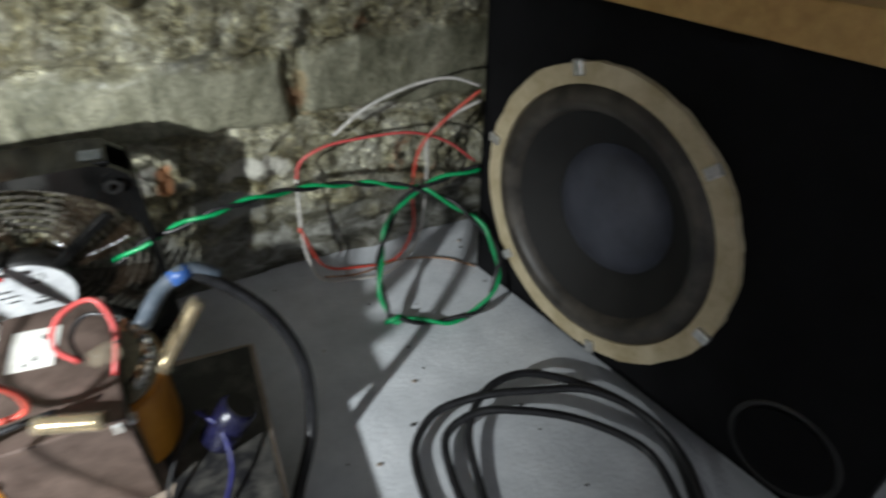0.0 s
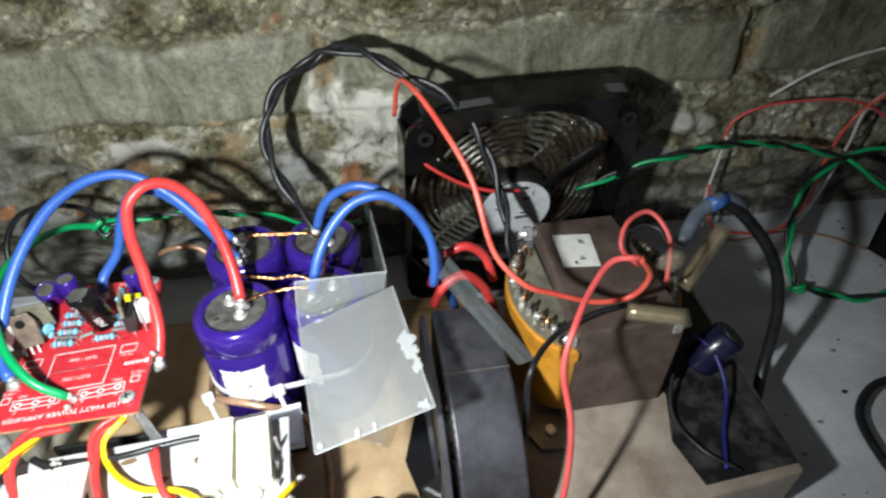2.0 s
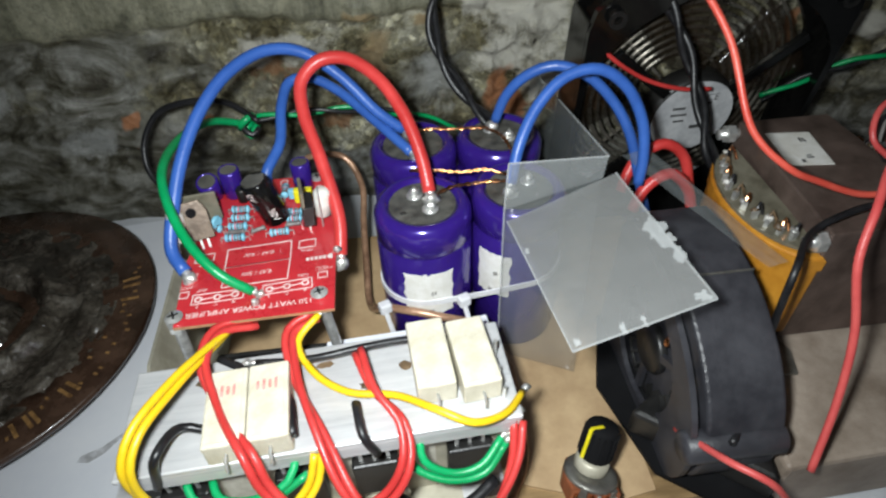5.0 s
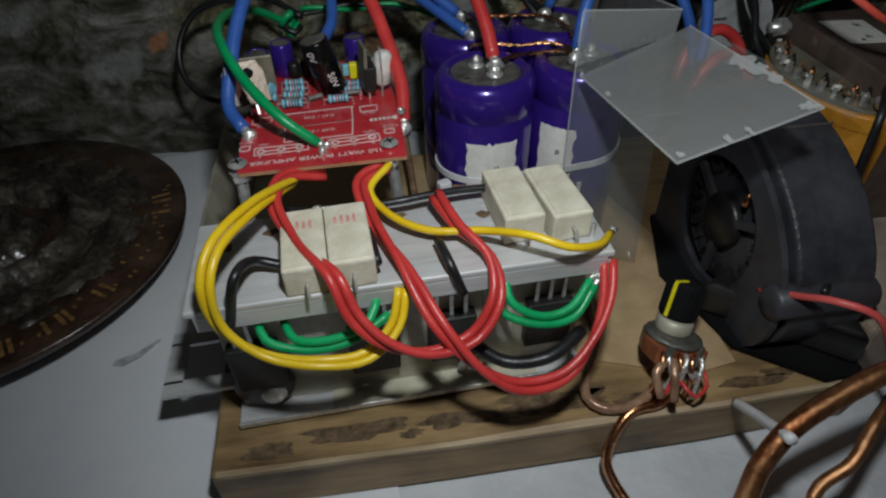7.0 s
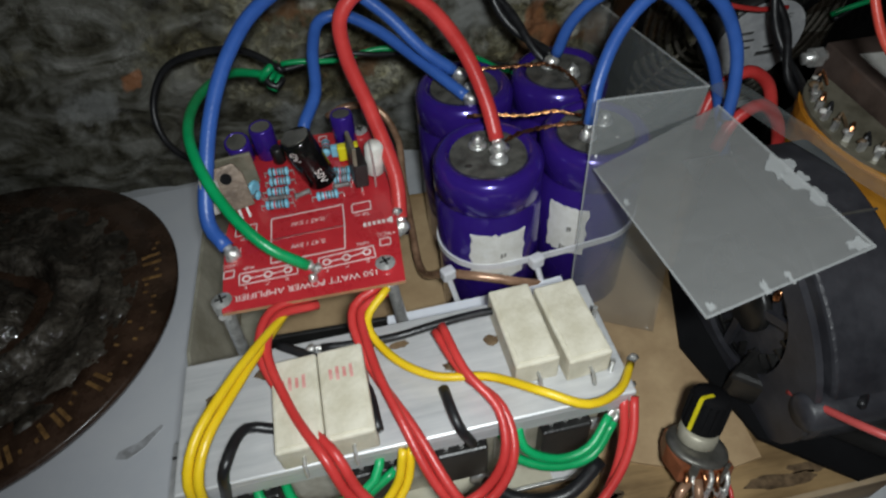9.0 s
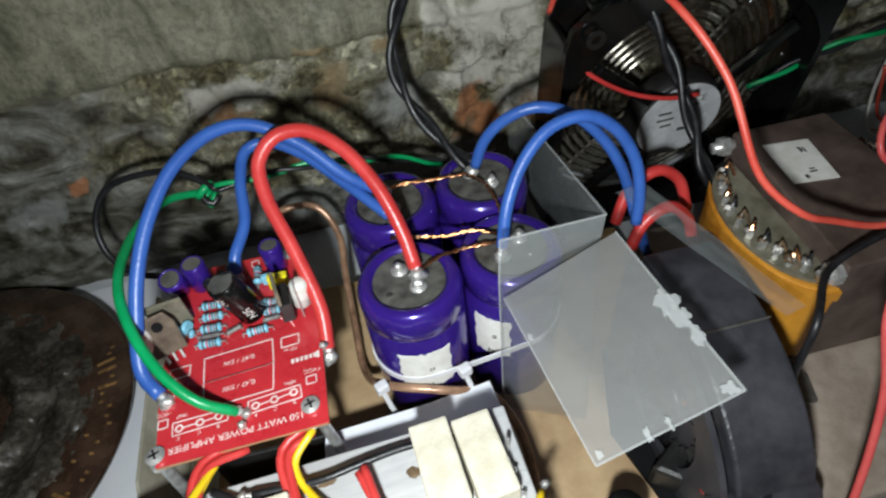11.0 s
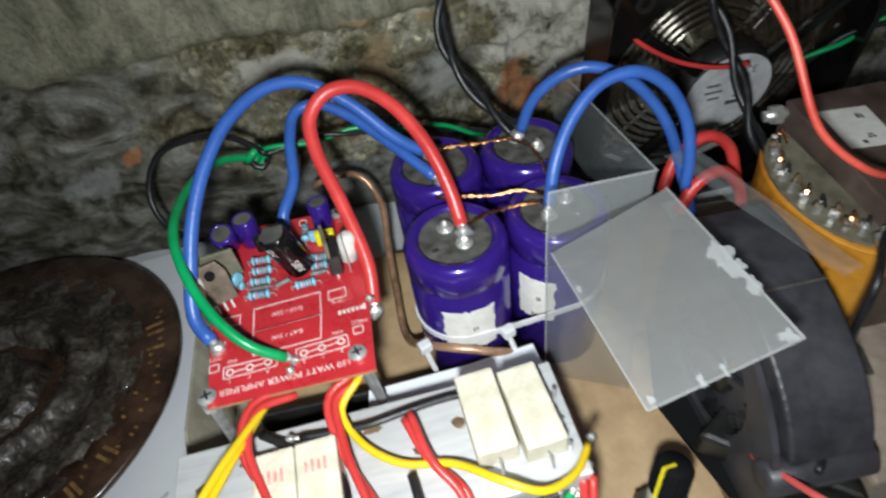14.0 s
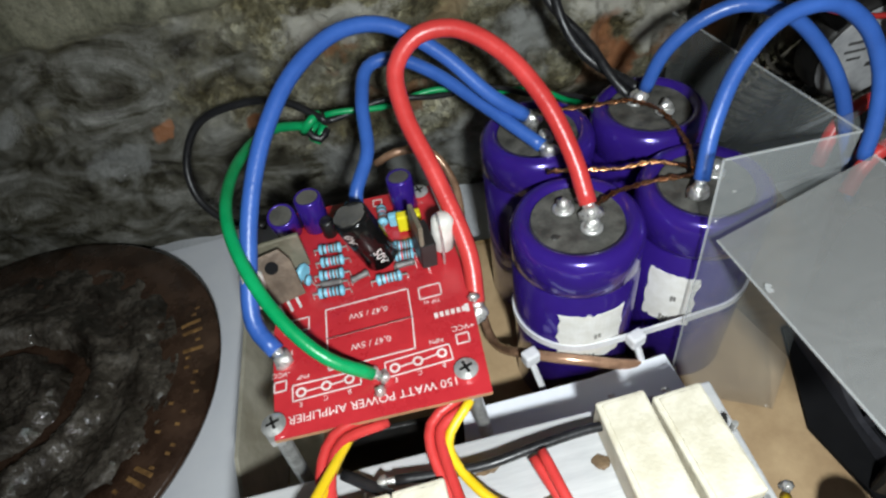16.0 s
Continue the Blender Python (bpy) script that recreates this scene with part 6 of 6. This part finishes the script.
part("green_turn", tube([(-0.006, 0.0, -0.001), (-0.002, -0.003, 0.003), (0.003, -0.002, 0.0035), (0.003, 0.002, -0.001), (-0.002, 0.003, -0.002), (0.002, -0.002, -0.003), (0.007, 0.0, 0.001)], 0.0016, 10), GREEN_WIRE, kn, smooth=True)

for nm, mat, r, p in (("thin off-white wire arching to the speaker", WHITE_WIRE, 0.0011, [(0.1724, 0.38, 0.1105), (0.1938, 0.372, 0.131), (0.2262, 0.365, 0.1454), (0.2479, 0.36, 0.1483), (0.2668, 0.355, 0.1423)]), ("thin red wire along the wall", PINK_WIRE, 0.0010, [(0.1428, 0.372, 0.0823), (0.1463, 0.372, 0.0989), (0.1615, 0.37, 0.1086), (0.1879, 0.368, 0.1117), (0.2236, 0.366, 0.1102), (0.2491, 0.364, 0.0999), (0.2716, 0.36, 0.0814)])):
    wire("speaker_wire", nm, mat, r, p, 8, "thin speaker wires")
wire("speaker_wire", "thin orange wire dropping from the speaker to the floor", ORANGE_WIRE, 0.0011, [(0.2672, 0.355, 0.1391), (0.2458, 0.36, 0.1198), (0.2285, 0.362, 0.1005), (0.2238, 0.364, 0.068), (0.224, 0.362, 0.03), (0.2105, 0.364, 0.004), (0.18, 0.3665, 0.003), (0.156, 0.366, 0.012), (0.140, 0.366, 0.052)], 8, "thin speaker wires")
wire("speaker_wire", "thin off-white wire looping to the floor", WHITE_WIRE, 0.0011, [(0.268, 0.355, 0.1317), (0.25, 0.36, 0.1212), (0.2346, 0.362, 0.1081), (0.2338, 0.362, 0.0765), (0.229, 0.365, 0.015), (0.2016, 0.3527, 0.003), (0.1707, 0.3551, 0.003), (0.152, 0.363, 0.003), (0.143, 0.367, 0.03), (0.142, 0.368, 0.09)], 8, "thin speaker wires")
wire("speaker_wire", "thin grey wire lying on the floor by the wall", BROWN_WIRE, 0.0008, [(0.266, 0.334, 0.002), (0.2467, 0.352, 0.002), (0.2161, 0.362, 0.003), (0.1768, 0.360, 0.002), (0.154, 0.365, 0.003)], 8, "thin speaker wires")
for p in ([(0.2792, 0.1106, 0.006), (0.2919, 0.1441, 0.008), (0.286, 0.1733, 0.012), (0.263, 0.2006, 0.016), (0.2321, 0.2177, 0.02), (0.2076, 0.2163, 0.018), (0.1879, 0.1998, 0.012), (0.1794, 0.1698, 0.006), (0.174, 0.1426, 0.006)], [(0.2695, 0.1128, 0.01), (0.2744, 0.1453, 0.012), (0.2532, 0.1755, 0.014), (0.2178, 0.195, 0.02), (0.1947, 0.2062, 0.016), (0.1752, 0.2029, 0.01), (0.1685, 0.1819, 0.006), (0.1664, 0.1523, 0.006)], [(0.2792, 0.1073, 0.012), (0.2883, 0.1339, 0.014), (0.2855, 0.1602, 0.018), (0.2647, 0.1879, 0.022), (0.2304, 0.203, 0.022), (0.2025, 0.2141, 0.018), (0.1751, 0.2179, 0.012), (0.157, 0.2052, 0.007), (0.1504, 0.1795, 0.006), (0.1521, 0.1496, 0.006)]):
    wire("mains_cable", "coiled thick black mains cable on the cement floor", BLACK_WIRE, 0.0025, p, 12, "coiled mains cable turns", raise_by=-0.001)
wire("signal_wire", "thin navy wire beside the transformer", NAVY_WIRE, 0.0010, [(0.0546, 0.235, 0.060), (0.0627, 0.225, 0.056), (0.064, 0.208, 0.046), (0.055, 0.190, 0.0395), (0.046, 0.172, 0.0393)], 8)
wire("signal_wire", "thin black wire beside the transformer", BLACK_WIRE, 0.0010, [(0.0589, 0.236, 0.0585), (0.0428, 0.222, 0.0505), (0.0345, 0.202, 0.0402), (0.040, 0.182, 0.0395), (0.052, 0.170, 0.0393)], 8)
wire("signal_wire", "thin red wire looped above the transformer", PINK_WIRE, 0.0012, [(0.0306, 0.2336, 0.1), (0.0348, 0.2476, 0.115), (0.0286, 0.2591, 0.122), (0.0162, 0.2551, 0.12), (0.0117, 0.247, 0.112), (0.0193, 0.2417, 0.105)], 8)
wire("signal_wire", "thin black wire looped above the transformer", BLACK_WIRE, 0.0010, [(0.0345, 0.2414, 0.11), (0.0325, 0.2544, 0.115), (0.0242, 0.258, 0.115), (0.0173, 0.2525, 0.11), (0.0193, 0.244, 0.103)], 8)
wire("speaker_cable", "bare copper lead curling from the potentiometer to the floor", COPPER, 0.0017, [(-0.1165, 0.1525, 0.0275), (-0.1230, 0.1490, 0.0262), (-0.1320, 0.1480, 0.0262), (-0.1395, 0.1435, 0.0205), (-0.1425, 0.1385, 0.0120), (-0.1386, 0.1275, 0.0060), (-0.1320, 0.1180, 0.0030)], 10)
wire("speaker_cable", "twisted bare copper cable rising from the floor", TWIST, 0.0030, [(-0.155, 0.055, 0.004), (-0.135, 0.092, 0.014), (-0.1160, 0.1120, 0.034), (-0.1125, 0.1160, 0.040), (-0.1040, 0.1210, 0.050), (-0.0860, 0.1260, 0.057), (-0.0700, 0.1290, 0.060), (-0.045, 0.132, 0.056), (-0.015, 0.130, 0.030), (0.005, 0.12, 0.004)], 12)
wire("speaker_cable", "thin twisted bare copper cable on the floor", TWIST, 0.0019, [(-0.10, 0.075, 0.004), (-0.0950, 0.1110, 0.030), (-0.0840, 0.1150, 0.038), (-0.0720, 0.1240, 0.044), (-0.050, 0.136, 0.042), (-0.025, 0.140, 0.020), (-0.01, 0.138, 0.004)], 12)
wire("signal_wire", "pink-red lead reaching out of the blower", PINK_WIRE, 0.0012, [(-0.083, 0.172, 0.050), (-0.080, 0.158, 0.060), (-0.078, 0.150, 0.066), (-0.070, 0.143, 0.066), (-0.055, 0.142, 0.045), (-0.043, 0.146, 0.026)], 8)


def make_tie():
    t = thing("cable_tie", I4, "white nylon cable tie strapped round the capacitors", "cable tie")
    z = 0.0665
    pts = []
    r = CAP_R + 0.0007
    for (x, y, _, _), a0, a1 in ((CAPS[0], -200, -90), (CAPS[3], -90, 20)):
        for k in range(7):
            a = radians(a0 + (a1 - a0) * k / 6)
            pts.append((x + r * math.cos(a), y + r * math.sin(a), z - 0.004 + 0.00035 * len(pts)))
    own = bmesh.new()
    line = smooth_line(pts, 0.003)
    rows = [(own.verts.new(p + Vector((0, 0, -0.0013))), own.verts.new(p + Vector((0, 0, 0.0013)))) for p in line]
    for a, b in zip(rows, rows[1:]):
        own.faces.new((a[0], b[0], b[1], a[1]))
    own.normal_update()
    bmesh.ops.solidify(own, geom=own.faces[:], thickness=0.0008)
    part("strap", own, TIE, t)
    for x, y, zz in ((-0.1815, 0.2320, 0.0605), (-0.1500, 0.2295, 0.0625)):
        h = part("lock_head", box(0.0050, 0.0040, 0.0048, (x, y, zz), 0.0008, rot=spin(20)), TIE, t)
        part("tail", tube([(x, y - 0.001, zz + 0.001), (x + 0.002, y - 0.004, zz - 0.008), (x + 0.0035, y - 0.005, zz - 0.015)], 0.0011, 6), TIE, h)


make_tie()
tagged(mesh_object("cable_tie", tube([(-0.0980, 0.1455, 0.0262), (-0.1030, 0.1300, 0.041), (-0.1075, 0.1165, 0.0535)], 0.0016, 8), TIE, True), "cut white nylon tie end over the copper cable", "cable tie")

for p in ([(-0.1655, 0.2948, 0.1025), (-0.156, 0.2950, 0.1040), (-0.1471, 0.2946, 0.1035), (-0.1305, 0.2940, 0.1030)],
          [(-0.1303, 0.2930, 0.1030), (-0.1255, 0.2862, 0.1035), (-0.1238, 0.2688, 0.1030), (-0.1270, 0.2560, 0.1025)],
          [(-0.1660, 0.2690, 0.1020), (-0.1560, 0.2650, 0.1035), (-0.1457, 0.2629, 0.1030), (-0.1370, 0.2620, 0.1040), (-0.1280, 0.2590, 0.1025)],
          [(-0.1620, 0.2480, 0.1025), (-0.1520, 0.2530, 0.1035), (-0.1421, 0.2550, 0.1030), (-0.1340, 0.2545, 0.1035), (-0.1275, 0.2546, 0.1025)]):
    wire("jumper_wire", "bare twisted copper jumper between capacitor terminals", COPPER, 0.0005, p, 6, "copper jumpers", twist=1, turns=9)

# clear sleeves on the joints by the transformer
for (a, b, r) in (((0.069, 0.256, 0.110), (0.046, 0.2415, 0.0865), 0.0042), ((0.003, 0.2170, 0.1035), (0.027, 0.2090, 0.1030), 0.0040)):
    t = thing("insulating_sleeve", Matrix.Translation(a), "yellowed clear plastic sleeve over a copper joint", "sleeve", "joint sleeves")
    d = Vector(b) - Vector(a)
    part("sleeve", tube([(0, 0, 0), d * 0.5, d], r, 14), SLEEVE, t, "", True)
    part("copper_core", tube([d * 0.05, d * 0.5, d * 0.95], r * 0.80, 12), BRASS, t, "bright tinned copper joint", True)
lamp = thing("tape_ball", shift(0.0305, 0.2345, 0.1130), "translucent taped joint holding the red wires", "taped joint")
part("tape", blob(0.0065, (0, 0, 0), (1, 0.8, 0.8), 2, rough=0.5), SLEEVE, lamp, smooth=True)
grey = thing("grey_cable", shift(0.052, 0.262, 0.100), "grey-blue taped cable end behind the transformer", "cable")
part("jacket", tube([(-0.008, -0.012, 0.008), (0.004, -0.002, 0.018), (0.016, 0.0, 0.023), (0.028, 0.0, 0.016)], 0.0036, 12), surface("blue_grey_jacket", (0.05, 0.07, 0.09), (0.11, 0.13, 0.16), 0.4), grey, smooth=True)
part("tape_band", tube([(0.008, -0.001, 0.0205), (0.0165, 0.0, 0.0232)], 0.0039, 12, smooth=False), TAPE_BLUE, grey, "blue tape band", True)
fuse = thing("mains_capacitor", shift(0.060, 0.229, 0.0405) @ spin(35, "Y") @ spin(15), "dark navy round capacitor leaning beside the transformer", "capacitor")
part("can", rod(0.0092, 0.025, I4, steps=30, bevel=0.0015), surface("navy_sleeve", (0.006, 0.006, 0.020), (0.012, 0.012, 0.040), 0.25), fuse, "", True)
part("cap_top", rod(0.0075, 0.0005, shift(0, 0, 0.0250), steps=26), BLACK, fuse)

# loose specks on the floor
rnd = random.Random(11)
for k in range(26):
    x, y = rnd.uniform(0.10, 0.27), rnd.uniform(0.10, 0.37)
    ob = mesh_object("grit", blob(rnd.uniform(0.0006, 0.0016), (0, 0, 0), (1, rnd.uniform(0.6, 1), 0.5), k), SLAB_DARK if k % 3 else SLAB_TAN)
    ob.location = (x, y, 0.0008)
    tagged(ob, "tiny dark grit speck on the cement floor", "grit", "floor grit")
